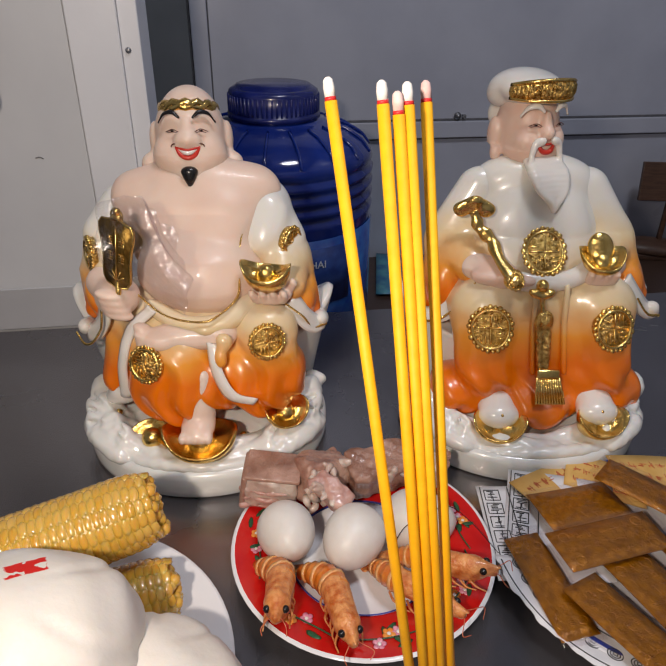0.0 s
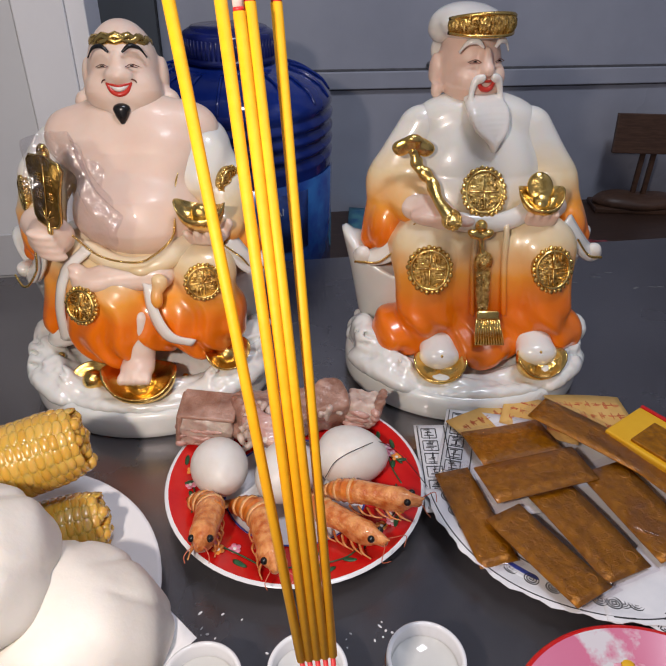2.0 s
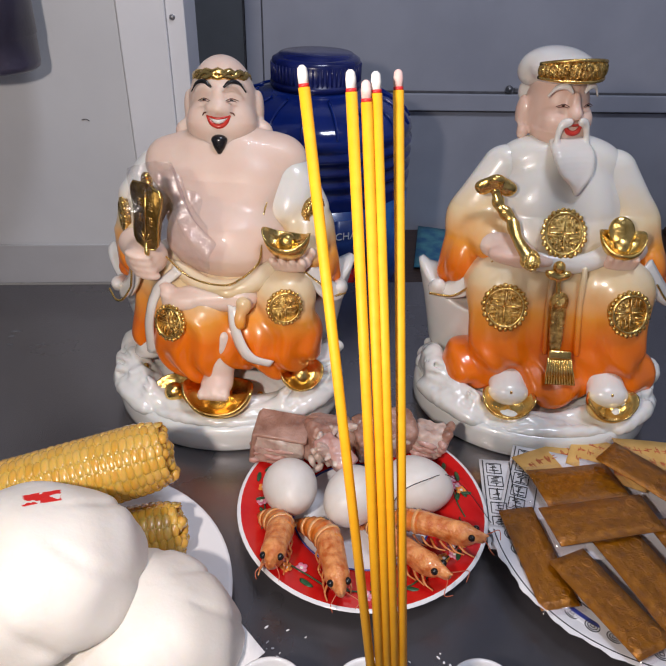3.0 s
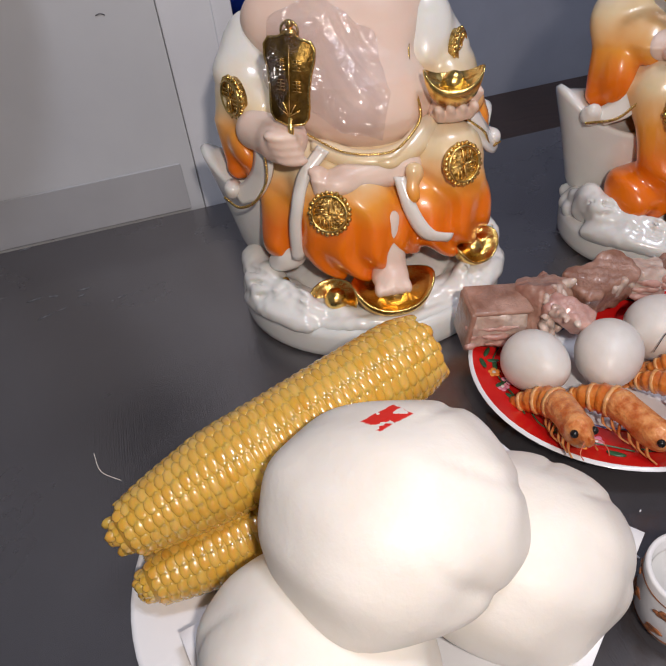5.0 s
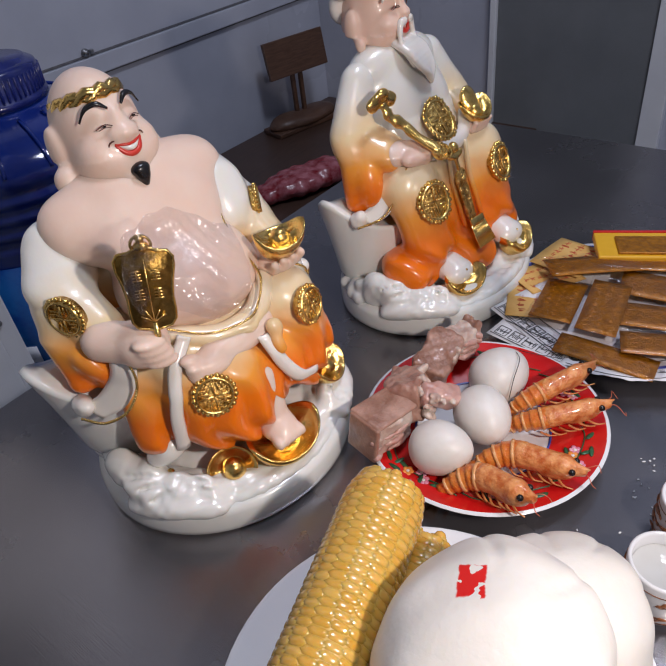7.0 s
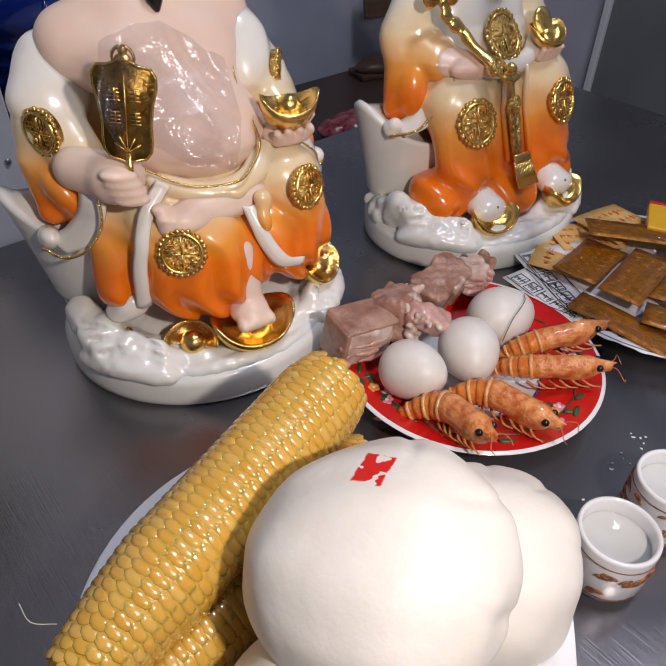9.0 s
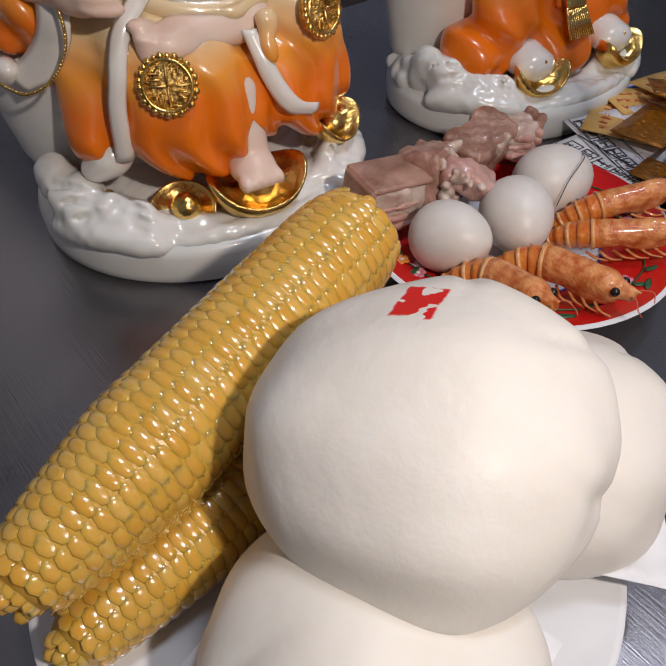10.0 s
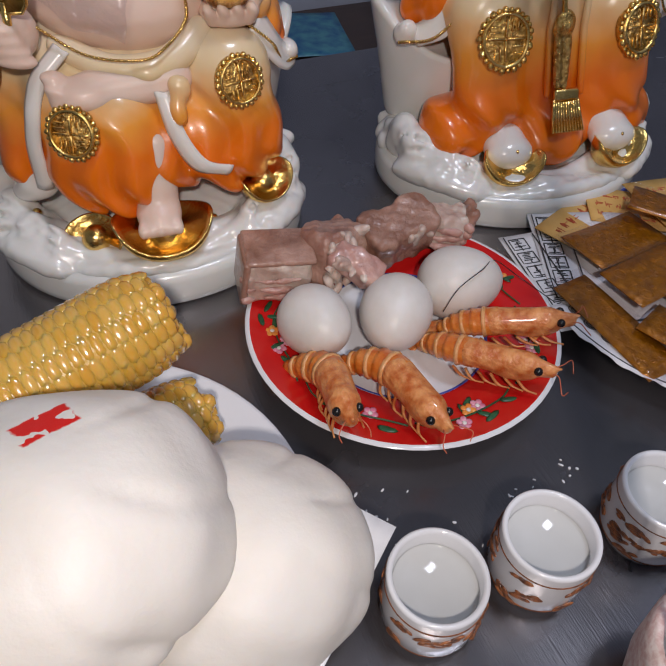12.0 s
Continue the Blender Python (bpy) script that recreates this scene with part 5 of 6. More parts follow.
white_plate = dish("plate", 0.1285, 0.017, M_PLATE, M_PLATE, "plain white porcelain plate holding corn and buns", pose(-0.1217, 0.381, 0))
red_plate = dish("plate", 0.1045, 0.022, M_REDPLATE, M_PLATE, "red porcelain plate with flower sprays and white rim", pose(0.110, 0.4615, 0))
for i in range(7):
    spray(red_plate, 0.084, radians(15 + 51.4 * i), i, 0.0176, 0.33, 3 if i % 2 else 4)
part("ring", lathe([(0.0572, 0.0090), (0.0580, 0.0099), (0.0590, 0.0097)], 72), M_BLUEBAND, red_plate)
blue_plate = dish("plate", 0.116, 0.016, M_PLATE, M_PLATE, "white porcelain plate with blue rim under joss paper", pose(0.340, 0.426, 0))
part("blue_ring", lathe([(0.1125, 0.0166), (0.110, 0.0166), (0.105, 0.0154)], 72), M_BLUEBAND, blue_plate)
M_FLORAL = surface("floral_enamel", (0.70, 0.66, 0.69), (0.66, 0.18, 0.30), 32, 0.25, lo=0.40, hi=0.48, coat=0.4)
flower_plate = dish("plate", 0.092, 0.020, M_FLORAL, M_FLORAL, "pink floral plate with red rim", pose(0.287, 0.210, 0), edge=M_REDPLATE)
for i in range(7):
    a = radians(40 + 40 * i)
    fl = Soup()
    c = (0.068 * math.cos(a), 0.068 * math.sin(a), 0.0136)
    for p in range(7):
        b = 2 * math.pi * p / 7
        fl.add(ball((c[0] + 0.008 * math.cos(b), c[1] + 0.008 * math.sin(b), c[2]), (0.0062, 0.0035, 0.0008), (0, 0, math.degrees(b)), 8, 4), M_PINK)
    fl.add(ball((c[0], c[1], c[2] + 0.0006), (0.0045, 0.0045, 0.001), seg=10, rings=4), M_YELLOW if i % 2 else M_GREEN)
    part("painted_flower", fl, None, flower_plate)

# ---- eggs ----
def hen_egg(c, turn, tilt, k=1.0):
    v, f = lathe([(0, -0.0265)] + [(0.0228 * math.sin(math.pi * i / 20) * (1 + 0.10 * math.cos(math.pi * i / 20)), -0.0270 * math.cos(math.pi * i / 20) - 0.0015 * math.sin(math.pi * i / 20)) for i in range(1, 20)] + [(0, 0.0275)], 40)
    return solid("egg", Soup().add((v, f), M_EGG, Matrix.Scale(k, 4)), "whole white boiled egg on the red plate", "egg", pose(*c, 90 + tilt, 0, turn), "eggs on the plate")


hen_egg((0.050, 0.467, 0.0350), 8, -16, 1.0)
hen_egg((0.1005, 0.456, 0.0335), -38, 0, 1.04)
hen_egg((0.158, 0.469, 0.0318), 78, 0, 1.10)
hair = Soup().add(tube(spline([(0.132, 0.448, 0.032), (0.141, 0.449, 0.0480), (0.160, 0.453, 0.0550), (0.181, 0.467, 0.0455), (0.200, 0.462, 0.030), (0.212, 0.432, 0.026)], 8), 0.00035, 5), M_BLACK)
solid("hair", hair, "thin dark feeler lying over the egg", "feeler")

# ---- pork ----
def chunk(at, size, seedv, fat, main=None):
    rnd = random.Random(seedv)
    o = [rnd.uniform(0, 9) for _ in range(4)]
    sx, sy, sz = size

    def rough(p):
        return 0.0012 * np.sin(p[..., 0] * 210 + o[0]) * np.sin(p[..., 1] * 190 + o[1]) + 0.0007 * np.sin(p[..., 2] * 330 + p[..., 0] * 170 + o[2]) + 0.0007 * np.sin(p[..., 1] * 620 + o[3]) * np.sin(p[..., 0] * 540)

    def block(p):
        q = np.abs(p) - (np.array(size) / 2 - 0.004)
        return np.sqrt((np.maximum(q, 0) ** 2).sum(-1)) + np.minimum(q.max(-1), 0) - 0.004
    h = np.array(size) / 2
    pork = thing("pork_piece", "torn piece of boiled pork with skin and fat", "meat", at, "pork on the plate")
    part("meat", melt([(block, -h, h)], 0.0016, 0.003, ripple=rough), main or M_PORK, pork)
    if fat:
        for i in range(3):
            part("fat_layer", melt(chain([(-sx * 0.52, -sy * 0.5 + 0.002 * i, -sz * 0.34 + sz * 0.21 * i), (-sx * 0.12, -sy * 0.52, -sz * 0.32 + sz * 0.22 * i), (sx * 0.3, -sy * 0.5, -sz * 0.3 + sz * 0.2 * i)], 0.0019, 0.0013, 5), 0.0011, 0.002, ripple=rough), M_TONGUE if main else M_FAT, pork)
    else:
        lumps = [egg((rnd.uniform(-0.4, 0.4) * sx, rnd.uniform(-0.48, -0.3) * sy, rnd.uniform(0.15, 0.46) * sz), (rnd.uniform(0.003, 0.009), rnd.uniform(0.002, 0.004), rnd.uniform(0.002, 0.004)), (0, rnd.uniform(0, 90), rnd.uniform(0, 90))) for _ in range(6)]
        part("fat", melt(lumps, 0.0012, 0.003), M_FAT, pork)
    return pork


left = chunk(pose(0.042, 0.519, 0.041, 4, 4, -10), (0.044, 0.032, 0.034), 1, True, M_FAT)
part("rind", rbox(0.005, 0.033, 0.036, 0.002), M_RIND, left, "browned rind", at=pose(-0.0225, 0, 0.001, 0, 4, 0))
part("rind", rbox(0.046, 0.034, 0.004, 0.0018), M_RIND, left, at=pose(0.001, 0.001, 0.0175, 0, 2, 0))
torn = chunk(pose(0.083, 0.521, 0.043, -12, 14, 24), (0.046, 0.032, 0.034), 2, False, M_PORK)
shreds = Soup()
rnd = random.Random(31)
for i in range(11):
    x0, z0 = rnd.uniform(-0.024, 0.002), rnd.uniform(-0.010, 0.016)
    shreds.add(tube(spline([(x0, -0.016, z0), (x0 + rnd.uniform(-0.006, 0.006), -0.0215, z0 - 0.005), (x0 + rnd.uniform(-0.008, 0.008), -0.020, z0 - 0.012)], 4), [0.0022 + 0.0012 * math.sin(0.7 * k + i) for k in range(9)], 7), M_FAT)
tagged(part("shreds", shreds, None, torn, "torn strands of pale fat"), kind="stuff")
chunk(pose(0.089, 0.492, 0.050, 20, 22, -40), (0.036, 0.019, 0.017), 5, False, M_TONGUE)
chunk(pose(0.135, 0.523, 0.042, 16, -6, 8), (0.056, 0.032, 0.034), 3, False, M_RIND)
chunk(pose(0.176, 0.520, 0.038, -6, 8, -16), (0.026, 0.026, 0.028), 4, True, M_FAT)
chunk(pose(0.190, 0.518, 0.040, -4, 16, -30), (0.010, 0.024, 0.030), 6, True, M_RIND)


# ---- shrimps ----
def shrimp(tail, head, curl, label, seedv, girth=1.0):
    """A cooked shrimp along x from its tail to its head; curl bends the body down and sideways."""
    rnd = random.Random(seedv)
    a, b = Vector(tail), Vector(head)
    L = (b - a).length
    sh = thing("shrimp", label, "shrimp", Matrix.Translation(a) @ (b - a).to_track_quat("X", "Z").to_matrix().to_4x4(), "shrimps on the plate")
    line = spline([(-0.006, curl * 0.018, -0.006), (L * 0.10, curl * 0.008, 0.001), (L * 0.32, 0, 0.004), (L * 0.60, 0, 0.003), (L * 1.0, -curl * 0.002, 0.0)], 8)
    seg = 6
    k = int(len(line) * 0.56)
    for i in range(seg):
        i0, i1 = int(k * i / seg), int(k * (i + 1) / seg) + 1
        r = [girth * 0.0052 + girth * 0.0058 * math.sin(math.pi * 0.5 * (i + (j - i0) / (i1 - i0)) / seg) + (0.0010 if j == i0 else 0) for j in range(i0, i1 + 1)]
        part("segment", tube(line[i0:i1 + 1], r, 14, 0.92), M_SHRIMP, sh)
        if i % 2:
            part("band", tube(line[i0:i0 + 2], [q + 0.0003 for q in r[:2]], 14, 0.92), M_SHRIMP_BAND, sh, "pale translucent band")
    h0 = line[k]
    part("head", melt([rod(tuple(h0), (L * 0.80, 0, 0.003), 0.0108 * girth, 0.0090 * girth), rod((L * 0.80, 0, 0.003), (L * 0.98, 0, 0.001), 0.0086 * girth, 0.0040), rod((L * 0.72, 0, 0.009), (L * 1.08, 0, 0.004), 0.0030, 0.0008), egg((L * 0.7, 0, -0.003), (0.016, 0.008 * girth, 0.008 * girth))], 0.0014, 0.003), M_SHRIMP_HEAD, sh)
    for g in (-1, 1):
        part("eye", ball((L * 0.905, g * 0.0062 * girth, 0.0042), 0.0027, seg=12, rings=8), M_BLACK, sh)
        part("feeler", tube(spline([(L * 0.97, g * 0.002, 0.001), (L * 1.05, g * 0.005, 0.003), (L * 1.10, g * (0.007 + 0.008 * rnd.random()), -0.001), (L * 1.13, g * 0.008, -0.005)], 6), 0.00035, 5), M_FEELER, sh)
    for i in range(12):
        x = L * (0.20 + 0.05 * i)
        g = -1 if i % 2 else 1
        part("leg", tube(spline([(x, g * 0.005, -0.006), (x + 0.006, g * (0.008 + 0.003 * rnd.random()), -0.009), (x + 0.013, g * 0.009, -0.011)], 4), [0.0010] * 5 + [0.0006] * 4, 5), M_SHRIMP_HEAD, sh)
    for g in (-1, 0, 1):
        part("tail_fan", ball((-0.014, curl * 0.024 + g * 0.004, -0.008), (0.010, 0.0038, 0.0012), (0, -12, -curl * 45 + g * 24), 12, 6), M_SHRIMP_HEAD, sh)
    return sh


shrimp((0.133, 0.4395, 0.0245), (0.195, 0.400, 0.0445), 0.3, "orange cooked shrimp with black eyes beside the egg", 1, 0.84)
shrimp((0.111, 0.4325, 0.0220), (0.1627, 0.3735, 0.0380), 0.5, "orange cooked shrimp with long feelers", 2, 0.84)
shrimp((0.076, 0.4395, 0.0240), (0.0850, 0.3635, 0.0360), -0.9, "curled orange cooked shrimp lying across the rim", 3)
shrimp((0.045, 0.4470, 0.0225), (0.0350, 0.3820, 0.0450), -1.1, "curled orange cooked shrimp with tangled legs", 4)

# ---- corn ----
def corn(a, b, r, rows, label, seedv):
    rnd = random.Random(seedv)
    a, b = Vector(a), Vector(b)
    L = (b - a).length
    cob = thing("corn_cob", label, "corn", Matrix.Translation(a) @ (b - a).to_track_quat("X", "Z").to_matrix().to_4x4(), "corn on the plate")

    def radius(u):
        return r * (0.52 + 0.48 * min(1, u / 0.30) ** 0.7) * (1 - 0.16 * max(0, (u - 0.88) / 0.12) ** 2) * (0.80 if u < 0.02 else 1)
    q = [Vector((L * i / 24, 0, 0)) for i in range(25)]
    part("core", tube(q, [radius(i / 24) * 0.995 for i in range(25)], 32), M_COB, cob)
    kern = Soup()
    step = 0.0054
    n = int(L / step)
    tv, tf = ball((0, 0, 0), 1.0, seg=8, rings=6)
    for j in range(rows):
        off = (0.10 * j + rnd.uniform(-0.10, 0.10)) * step
        for i in range(n + 1):
            x = min(max(i * step + off, 0.001), L)
            u = x / L
            rad = radius(u)
            ang = 2 * math.pi * j / rows + 0.10 * math.sin(u * 5 + seedv) + rnd.uniform(-0.03, 0.03)
            wd = math.pi * rad / rows * 1.14
            big = 1.25 if u > 0.93 else 1.0
            m = Matrix.Translation((x, 0, 0)) @ Matrix.Rotation(ang, 4, "X") @ Matrix.Translation((0, 0, rad * 0.955)) @ Matrix.Diagonal((step * 0.68 * rnd.uniform(0.94, 1.06), wd * 1.16, rad * 0.060 * big * rnd.uniform(0.9, 1.12), 1))
            kern.add((tv, tf), M_KERNEL, m)
    for i in range(34):
        rr, an = rnd.uniform(0.2, 0.82) * radius(1), rnd.uniform(0, 6.3)
        kern.add(ball((L + rnd.uniform(-0.002, 0.0035), rr * math.cos(an), rr * math.sin(an)), (0.0042, 0.0045, 0.0045), seg=8, rings=6), M_KERNEL)
    for i in range(16):
        rr, an = rnd.uniform(0.0, 0.8) * radius(0), rnd.uniform(0, 6.3)
        kern.add(ball((rnd.uniform(-0.004, 0.001), rr * math.cos(an), rr * math.sin(an)), (0.004, 0.0032, 0.0032), seg=8, rings=6), M_KERNEL)
    tagged(part("kernel_rows", kern, None, cob, "tight rows of glossy yellow kernels"), kind="stuff")
    part("stub", ball((L + 0.001, 0.002, 0.001), (0.004, 0.008, 0.008)), M_COB, cob, "torn stalk end")
    for i in range(1):
        x = rnd.uniform(0.05, 0.3) * L
        part("silk", tube(spline([(x, 0.01, radius(0.3) * 0.95), (x - 0.006, 0.014, radius(0.3) + 0.008), (x - 0.004, 0.018, radius(0.3) + 0.018)], 4), 0.00018, 4), M_LINING, cob)
    return cob


corn((-0.240, 0.402, 0.066), (-0.044, 0.4505, 0.0935), 0.0270, 16, "boiled yellow corn cob with glossy kernels lying on top", 1)
corn((-0.236, 0.390, 0.032), (-0.036, 0.4265, 0.036), 0.0235, 15, "boiled yellow corn cob on the white plate", 5)

# ---- buns ----
def bun(at, rx, ry, rz, mat, label, seedv, pleats, side):
    rnd = random.Random(seedv)
    ph = [rnd.uniform(0, 6.3) for _ in range(5)]

    def soft(p):
        x, y, z = p[..., 0] / rx, p[..., 1] / ry, p[..., 2] / rz
        an = np.arctan2(y, x)
        rr = np.sqrt(x * x + y * y)
        near = np.clip(np.cos(an - side) * 1.6 + 0.1, 0, 1) * np.clip((rr - 0.30) / 0.4, 0, 1)
        return (0.0023 * np.sin(3 * x + ph[0]) * np.sin(3.4 * y + ph[1]) + 0.0010 * np.sin(7 * x + 5 * y + ph[2]) * np.sin(6 * z + ph[3])
                + near * 0.0019 * np.exp(-(np.sin(an * pleats + 1.6 * z + ph[4] + 0.8 * rr) / 0.22) ** 2) - near * 0.0005 * np.sin(an * pleats * 2 + ph[2]) * np.clip(1 - np.abs(z), 0, 1))
    lumps = [egg((0, 0, 0), (rx, ry, rz)), egg((0, 0, -rz * 0.35), (rx * 1.02, ry * 1.02, rz * 0.55))]
    return solid("bun", Soup().add(melt(lumps, 0.0025, 0.012, ripple=soft), mat), label, "bun", at, "buns on the plate")


bun(pose(-0.105, 0.3446, 0.1015, 0, -4, 0), 0.0628, 0.0588, 0.0415, M_BUN, "smooth white steamed bun with red stamp on top", 1, 3, radians(-10))
bun(pose(-0.0417, 0.3335, 0.0495, 0, 0, 0), 0.0575, 0.0540, 0.0425, M_BUN2, "pleated white steamed bun resting on paper", 2, 4, radians(30))
bun(pose(-0.159, 0.3125, 0.049, 0, 0, 20), 0.0560, 0.0580, 0.0400, M_BUN3, "white steamed bun under the stamped one", 3, 3, radians(200))
for i, (x, y, rz, w) in enumerate([(-0.040, 0.333, 38, 0.104), (-0.160, 0.316, 12, 0.104)]):
    sq = Soup().add(sheet(lambda u, v: (w * (u - 0.5), w * (v - 0.5), 0.0185 * max(abs(u - 0.5), abs(v - 0.5)) ** 2 * 4 + 0.0015 * math.sin(7 * u + 5 * v)), 12, 12, 0.0004), M_PAPER)
    solid("bun_paper", sq, "white paper square under a steamed bun", "paper", pose(x, y, 0.0145, 0, 0, rz), "bun papers")

# ---- cups ----
def cup(at):
    c = thing("cup", "small white porcelain cup with rust print, filled", "cup", at, "cups in a row")
    part("wall", lathe([(0, 0.003), (0.0175, 0.003), (0.0180, 0.0), (0.0198, 0.0), (0.0209, 0.003), (0.0236, 0.010), (0.0241, 0.024), (0.0236, 0.036), (0.0236, 0.043), (0.0233, 0.0447), (0.0222, 0.0452), (0.0211, 0.0447), (0.0205, 0.043), (0.0200, 0.030), (0.017, 0.010), (0, 0.008)], 56), M_PLATE, c)
    part("wine", lathe([(0, 0.0338), (0.0194, 0.0338), (0.0200, 0.0346)], 40), M_WATER, c, "cloudy clear liquid")
    rnd = random.Random(7)
    for i in range(34):
        a, z = rnd.uniform(0, 6.3), rnd.uniform(0.010, 0.034)
        s = Soup()
        for k in range(4):
            s.add(ball((0.0239, rnd.uniform(-0.004, 0.004), rnd.uniform(-0.0016, 0.0016)), (0.0008, rnd.uniform(0.0020, 0.0046), rnd.uniform(0.0009, 0.0018)), (rnd.uniform(-30, 30), 0, 0), 8, 5), M_RUST)
        part("motif", s, None, c, at=Matrix.Rotation(a, 4, "Z") @ pose(0, 0, z))
    for z in (0.0372, 0.0065):
        r = 0.0238 if z > 0.01 else 0.0226
        part("line", lathe([(r - 0.0004, z - 0.0005), (r + 0.0003, z), (r - 0.0004, z + 0.0005)], 48), M_RUST, c)
    return c


c0 = cup(pose(0.0364, 0.2915, 0))
copy_thing(c0, pose(0.0968, 0.2885, 0, 0, 0, 70))
copy_thing(c0, pose(0.1665, 0.2845, 0, 0, 0, 150))

# ---- incense ----
pot = thing("incense_pot", "pink speckled ceramic pot filled with ash", "incense pot", pose(0.125, 0.205, 0) @ Matrix.Diagonal((0.85, 0.85, 1, 1)))
part("shell", lathe([(0, 0.0), (0.030, 0.0), (0.038, 0.006), (0.044, 0.03), (0.046, 0.055), (0.045, 0.064), (0.0415, 0.065), (0.037, 0.055), (0.03, 0.03), (0, 0.028)], 48), M_POTPINK, pot)
part("ash", lathe([(0, 0.058), (0.02, 0.057), (0.0392, 0.052)], 32), M_SAND, pot)
for i, top in enumerate([(0.058, 0.311, 0.3875), (0.074, 0.307, 0.387), (0.0795, 0.308, 0.3835), (0.083, 0.310, 0.386), (0.0925, 0.322, 0.3845)]):
    end = Vector((0.0880 + 0.0034 * i, 0.2385, 0.140))
    t = Vector(top)
    d = (t - end).normalized()
    base = end - d * 0.102
    st = thing("incense_stick", "unlit yellow incense stick with pale tip", "incense stick", None, "bundle of incense sticks")
    part("paste", tube([end, t], 0.00210, 10), M_YSTICK, st)
    part("collar", tube([t, t + d * 0.0012], 0.0019, 10), M_REDSTICK, st)
    part("tip", tube([t + d * 0.0012, t + d * 0.0040, t + d * 0.0063, t + d * 0.0072], [0.0018, 0.0019, 0.0016, 0.0007], 10), M_WHITETIP if i in (0, 1, 3) else M_PINKTIP, st)
    part("bamboo", tube([base, end], 0.0011, 8), M_REDSTICK, st)

# ---- joss paper ----
def card(x, y, z, w, l, turn, tilt, lean, mat, name, label, seedv):
    """A thin stamped card with rows of raised marks."""
    rnd = random.Random(seedv)
    c = thing(name, label, "joss paper", pose(x - 0.002, y + 0.006, z - 0.005, tilt, lean, turn), "joss paper cards")
    bow = rnd.uniform(-0.0015, 0.0015)
    part("card", sheet(lambda u, v: (w * (u - 0.5), l * (v - 0.5), bow * math.cos(3 * (v - 0.5))), 4, 12, 0.0009), mat, c)
    mk = M_FOIL if mat is M_FOIL else M_REDINK
    s = Soup()
    for r in range(7):
        for k in range(3):
            yy, xx = l * (r - 3) / 8.2, w * (k - 1) * 0.26
            zz = bow * math.cos(3 * yy / l) + (0.0009 if mat is M_FOIL else 0.0011)
            if mat is M_FOIL and (r in (0, 6)) and k != 1:
                s.add(lathe([(w * 0.10, zz), (w * 0.115, zz + 0.0005), (w * 0.13, zz)], 14), mk, pose(xx * 1.15, yy, 0))
            else:
                for q in range(4):
                    s.add(rbox(w * rnd.uniform(0.05, 0.16), l * 0.009, 0.0006, 0.0002, 1), mk, pose(xx + rnd.uniform(-0.03, 0.03) * w, yy + l * 0.017 * (q - 1.5), zz, 0, 0, rnd.choice((0, 0, 90))))
    part("stamping", s, None, c)
    if mat is M_FOIL:
        part("sleeve", sheet(lambda u, v: ((w + 0.005) * (u - 0.5), (l + 0.012) * (v - 0.5), 0.0030 + bow * math.cos(3 * (v - 0.5)) + 0.0006 * math.sin(11 * u + 7 * v)), 8, 16, 0.0001), M_SLEEVE, c, "clear plastic sleeve")
    return c


gold = "brown-gold foil stamped joss card in clear sleeve"
for i, (x, y, z, w, l, turn, tilt, lean) in enumerate([
        (0.243, 0.397, 0.0255, 0.029, 0.092, 4, 2, -3), (0.302, 0.467, 0.0300, 0.042, 0.078, 98, 3, 0), (0.320, 0.368, 0.0290, 0.041, 0.088, 14, 0, 2),
        (0.370, 0.379, 0.0320, 0.042, 0.092, 10, 0, -3), (0.279, 0.350, 0.0335, 0.034, 0.088, 21, -2, 2), (0.303, 0.421, 0.0365, 0.038, 0.094, 99, 2, -2),
        (0.368, 0.456, 0.0390, 0.036, 0.102, 40, 3, 3), (0.404, 0.414, 0.0370, 0.041, 0.090, 22, 0, 4), (0.402, 0.352, 0.0300, 0.041, 0.090, 56, 0, 3)]):
    card(x, y, z, w, l, turn, tilt, lean, M_FOIL, "joss_card", gold, i)
tan = "tan joss paper printed with red marks"
for i, (x, y, z, w, l, turn, tilt, lean) in enumerate([(0.303, 0.492, 0.0235, 0.060, 0.080, 112, 4, 0), (0.345, 0.500, 0.0250, 0.050, 0.070, 60, 4, 0), (0.392, 0.492, 0.0255, 0.060, 0.074, 84, 4, 0)]):
    card(x, y, z, w, l, turn, tilt, lean, M_TAN, "joss_paper", tan, 20 + i)


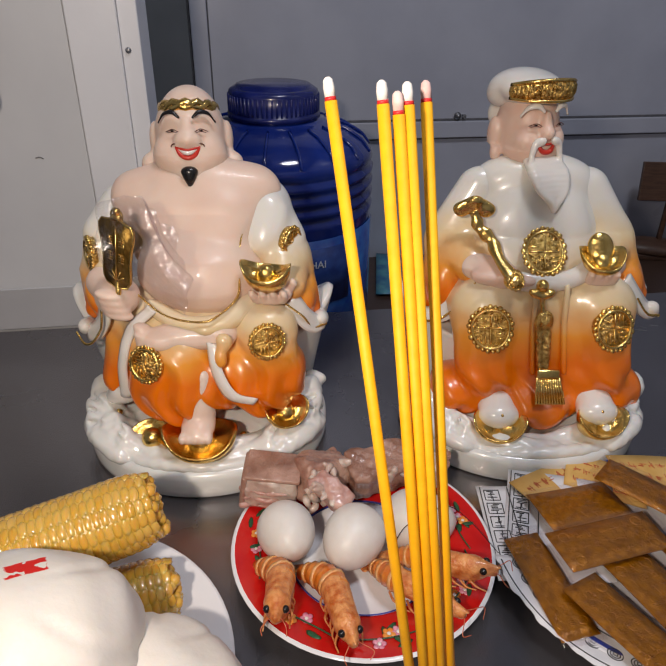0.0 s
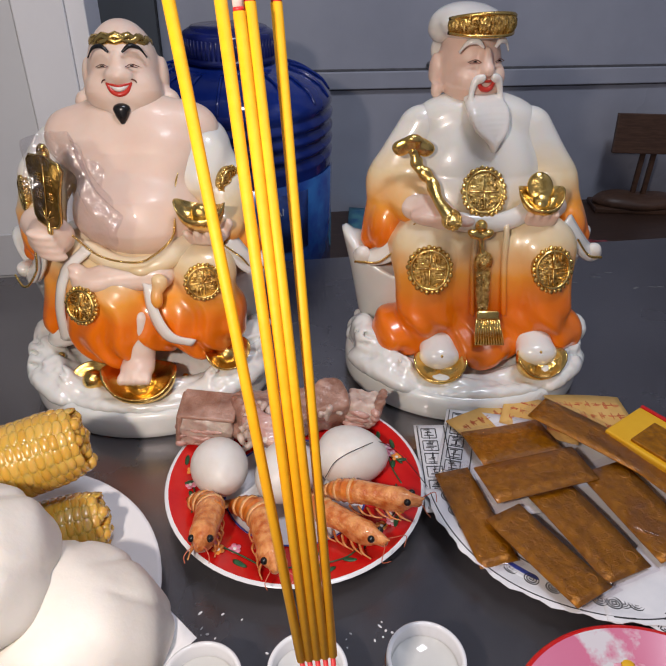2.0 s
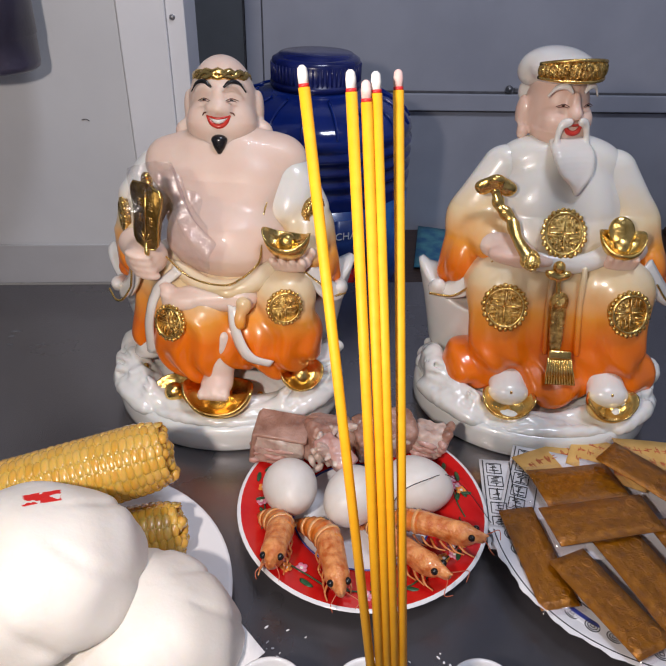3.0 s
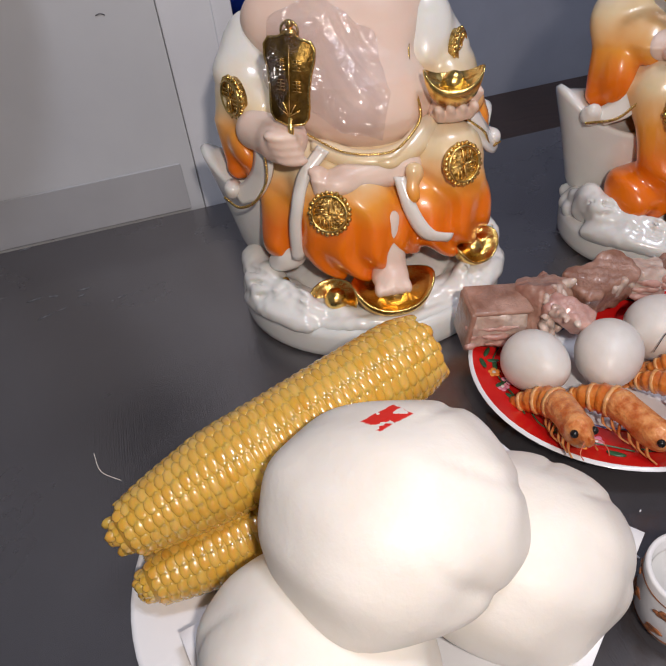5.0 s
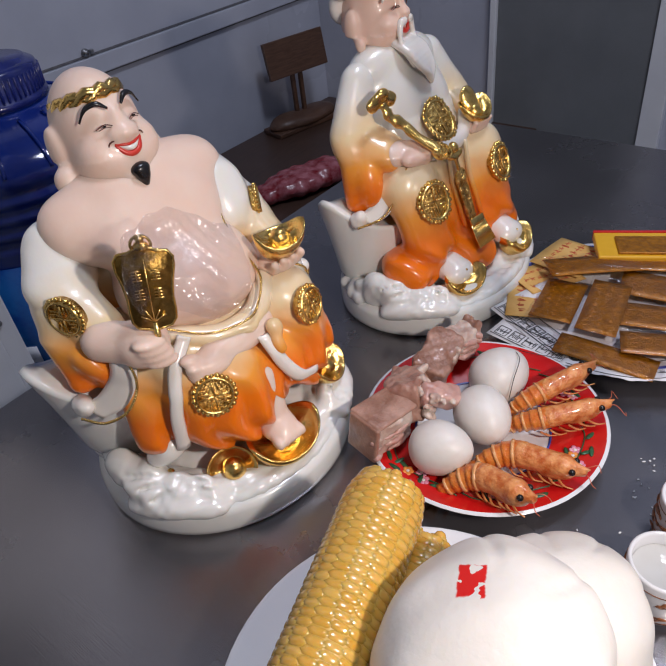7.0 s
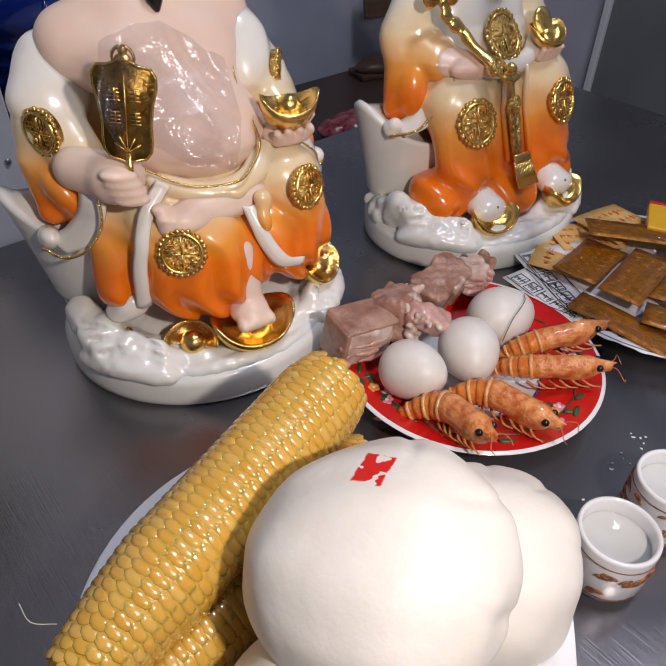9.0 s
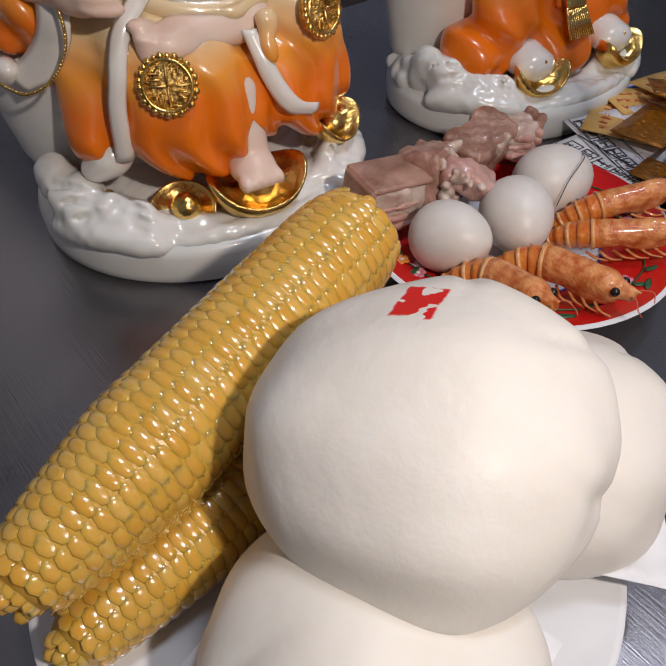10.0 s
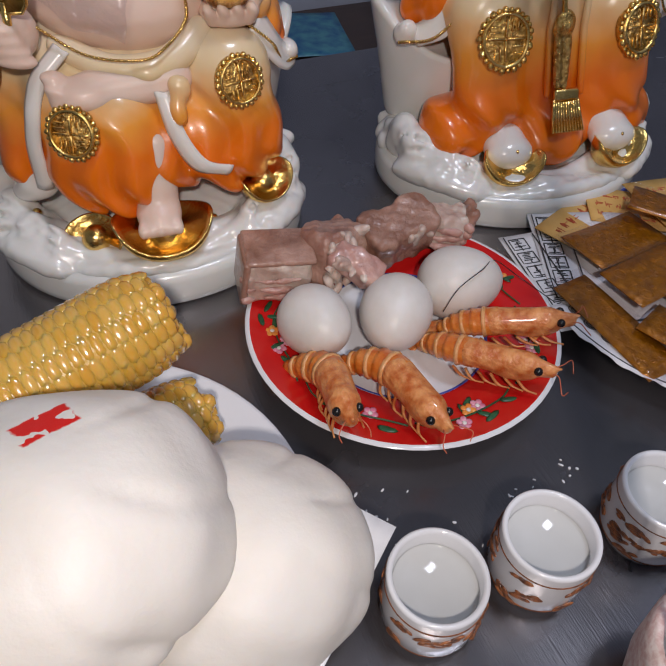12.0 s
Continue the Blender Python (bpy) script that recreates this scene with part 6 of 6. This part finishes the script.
def printed_paper(x, y, z, w, l, turn, tilt, lean, seedv, coins):
    """White joss paper: framed blocks of ink bars, or a row of coin rings along its edge."""
    rnd = random.Random(seedv)
    p = thing("printed_paper", "white joss paper printed with black marks", "joss paper", pose(x - 0.002, y + 0.006, z - 0.003, tilt, lean, turn), "white joss papers")
    part("sheet", sheet(lambda u, v: (w * (u - 0.5), l * (v - 0.5), 0.0012 * math.sin(5 * u + 3 * v + seedv)), 8, 12, 0.0004), M_PAPER, p)
    s = Soup()
    for r in range(6):
        yy = l * (r - 2.5) / 6.4
        xx = -w * 0.36
        zz = 0.0012 * math.sin(5 * 0.14 + 3 * (yy / l + 0.5) + seedv) + 0.0008
        if coins:
            for rad in (0.0050, 0.0032):
                s.add(lathe([(rad - 0.0005, zz - 0.0003), (rad, zz + 0.0003), (rad + 0.0005, zz - 0.0003)], 16), M_INK, pose(xx, yy, 0))
            for q in range(3):
                s.add(rbox(0.0030, 0.0006, 0.0005, 0.0001, 1), M_INK, pose(xx, yy + 0.0012 * (q - 1), zz))
        else:
            for sx, sy, px, py in ((0.013, 0.0008, 0, 0.0062), (0.013, 0.0008, 0, -0.0062), (0.0008, 0.0124, 0.0065, 0), (0.0008, 0.0124, -0.0065, 0)):
                s.add(rbox(sx, sy, 0.0005, 0.0001, 1), M_INK, pose(xx, yy, zz) @ pose(px, py, 0))
            for q in range(6):
                s.add(rbox(rnd.uniform(0.003, 0.009), 0.0008, 0.0005, 0.0001, 1), M_INK, pose(xx + rnd.uniform(-0.0015, 0.0015), yy - 0.0044 + 0.0018 * q, zz, 0, 0, rnd.choice((0, 0, 0, 90))))
    for k in (-0.20, -0.47):
        s.add(rbox(0.0008, l * 0.94, 0.0006, 0.0001, 1), M_INK, pose(w * k, 0, 0.0012))
    part("print", s, None, p)
    return p


printed_paper(0.262, 0.452, 0.0200, 0.090, 0.105, -10, 0, -2, 1, False)
printed_paper(0.284, 0.462, 0.0215, 0.090, 0.100, -24, 2, -2, 2, False)
printed_paper(0.352, 0.318, 0.0215, 0.050, 0.074, 128, 0, 0, 4, False)


def coin_paper(x, y, z, r0, r1, a0, a1, seedv):
    """White joss paper cut in an arc that follows the rim, with coin rings between two ink lines."""
    p = thing("printed_paper", "arched white joss paper printed with coin rings", "joss paper", pose(x, y, z), "white joss papers")
    a0, a1 = radians(a0), radians(a1)

    def lift(r, a):
        return 0.0010 * math.sin(6 * a + seedv) + 0.008 * ((r - r0) / (r1 - r0)) ** 2

    def at(u, v):
        a = a0 + (a1 - a0) * v
        r = r0 + (r1 - r0 + 0.0012 * math.sin(23 * a + seedv) + 0.0008 * math.sin(57 * a)) * u
        return r * math.cos(a), r * math.sin(a), lift(r, a)
    part("sheet", sheet(at, 8, 48, 0.0004), M_PAPER, p)
    s = Soup()
    for f, w in ((0.93, 0.0005), (0.50, 0.0006)):
        r = r0 + (r1 - r0) * f
        s.add(tube([(r * math.cos(a), r * math.sin(a), lift(r, a) + 0.0006) for a in [a0 + (a1 - a0) * k / 40 for k in range(1, 40)]], w, 5), M_INK)
    r, n = r0 + (r1 - r0) * 0.72, 11
    for k in range(n):
        a = a0 + (a1 - a0) * (k + 0.5) / n
        c = pose(r * math.cos(a), r * math.sin(a), lift(r, a) + 0.0009, 0, 0, math.degrees(a)) @ pose(0, 0, 0, 0, -12, 0)
        for rad in (0.0052, 0.0034):
            s.add(lathe([(rad - 0.0004, -0.0003), (rad, 0.0003), (rad + 0.0004, -0.0003)], 16), M_INK, c)
        for q in range(2):
            s.add(rbox(0.0034, 0.0006, 0.0005, 0.0001, 1), M_INK, c @ pose(0, 0.0014 * (2 * q - 1), 0))
            s.add(rbox(0.0006, 0.0034, 0.0005, 0.0001, 1), M_INK, c @ pose(0.0014 * (2 * q - 1), 0, 0))
    part("print", s, None, p)
    return p


coin_paper(0.340, 0.426, 0.0125, 0.066, 0.130, 176, 262, 1)
coin_paper(0.342, 0.426, 0.0140, 0.070, 0.131, 250, 335, 2)

box = thing("yellow_packet", "bright yellow and red folded card packet of foil", "packet", pose(0.425, 0.430, 0.033, 0, 0, 27))
part("card", rbox(0.053, 0.100, 0.010, 0.0015), M_YELLOW, box, smooth=False)
part("red_edge", rbox(0.004, 0.100, 0.012, 0.001), M_REDPLATE, box, at=pose(0.0285, 0, 0), smooth=False)
part("foil", rbox(0.036, 0.070, 0.003, 0.001), M_FOIL, box, at=pose(-0.004, -0.006, 0.0064), smooth=False)

# ---- crumbs on the steel ----
rnd = random.Random(11)
for x0, y0, n, sp in ((0.133, 0.330, 9, 0.014), (0.094, 0.318, 4, 0.01), (0.040, 0.350, 7, 0.012), (0.028, 0.330, 5, 0.010), (0.155, 0.330, 3, 0.015)):
    for i in range(n):
        cr = Soup().add(melt([egg((0, 0, 0.0006), (rnd.uniform(0.0009, 0.0022), rnd.uniform(0.0005, 0.0010), 0.0006))], 0.0005, 0.001), M_PAPER)
        solid("crumb", cr, "pale crumb on the steel table", "crumb", pose(x0 + rnd.gauss(0, sp), y0 + rnd.gauss(0, sp * 0.6), 0.0, 0, 0, rnd.uniform(0, 180)), "crumbs on the table")

# ---- scuffs ----
M_SCUFF = surface("dark_scuff", (0.08, 0.08, 0.09), (0.20, 0.20, 0.21), 300, 0.7)
marks = Soup()
for x0, y0, n in ((-0.40, 0.80, 5), (-0.30, 0.78, 4), (0.56, 0.80, 5), (0.60, 0.76, 3), (-0.28, 0.74, 5), (-0.33, 0.90, 4)):
    for i in range(n):
        marks.add(ball((x0 + rnd.gauss(0, 0.022), y0 + rnd.gauss(0, 0.008), 0.0001), (rnd.uniform(0.002, 0.009), rnd.uniform(0.0008, 0.002), 0.0003), (0, 0, rnd.uniform(-25, 25)), 10, 4), M_SCUFF)
solid("table_scuffs", marks, "small dark scuffs on the steel table", "scuff", kind="stuff")
mark = Soup().add(tube(spline([(0, 0, 0), (0.005, 0, 0.001), (0.009, 0, -0.001)], 4), 0.0007, 5), M_SCUFF)
solid("wall_scuff", mark, "short dark scratch on the grey wall", "scuff", pose(-0.200, 0.9028, 0.222))
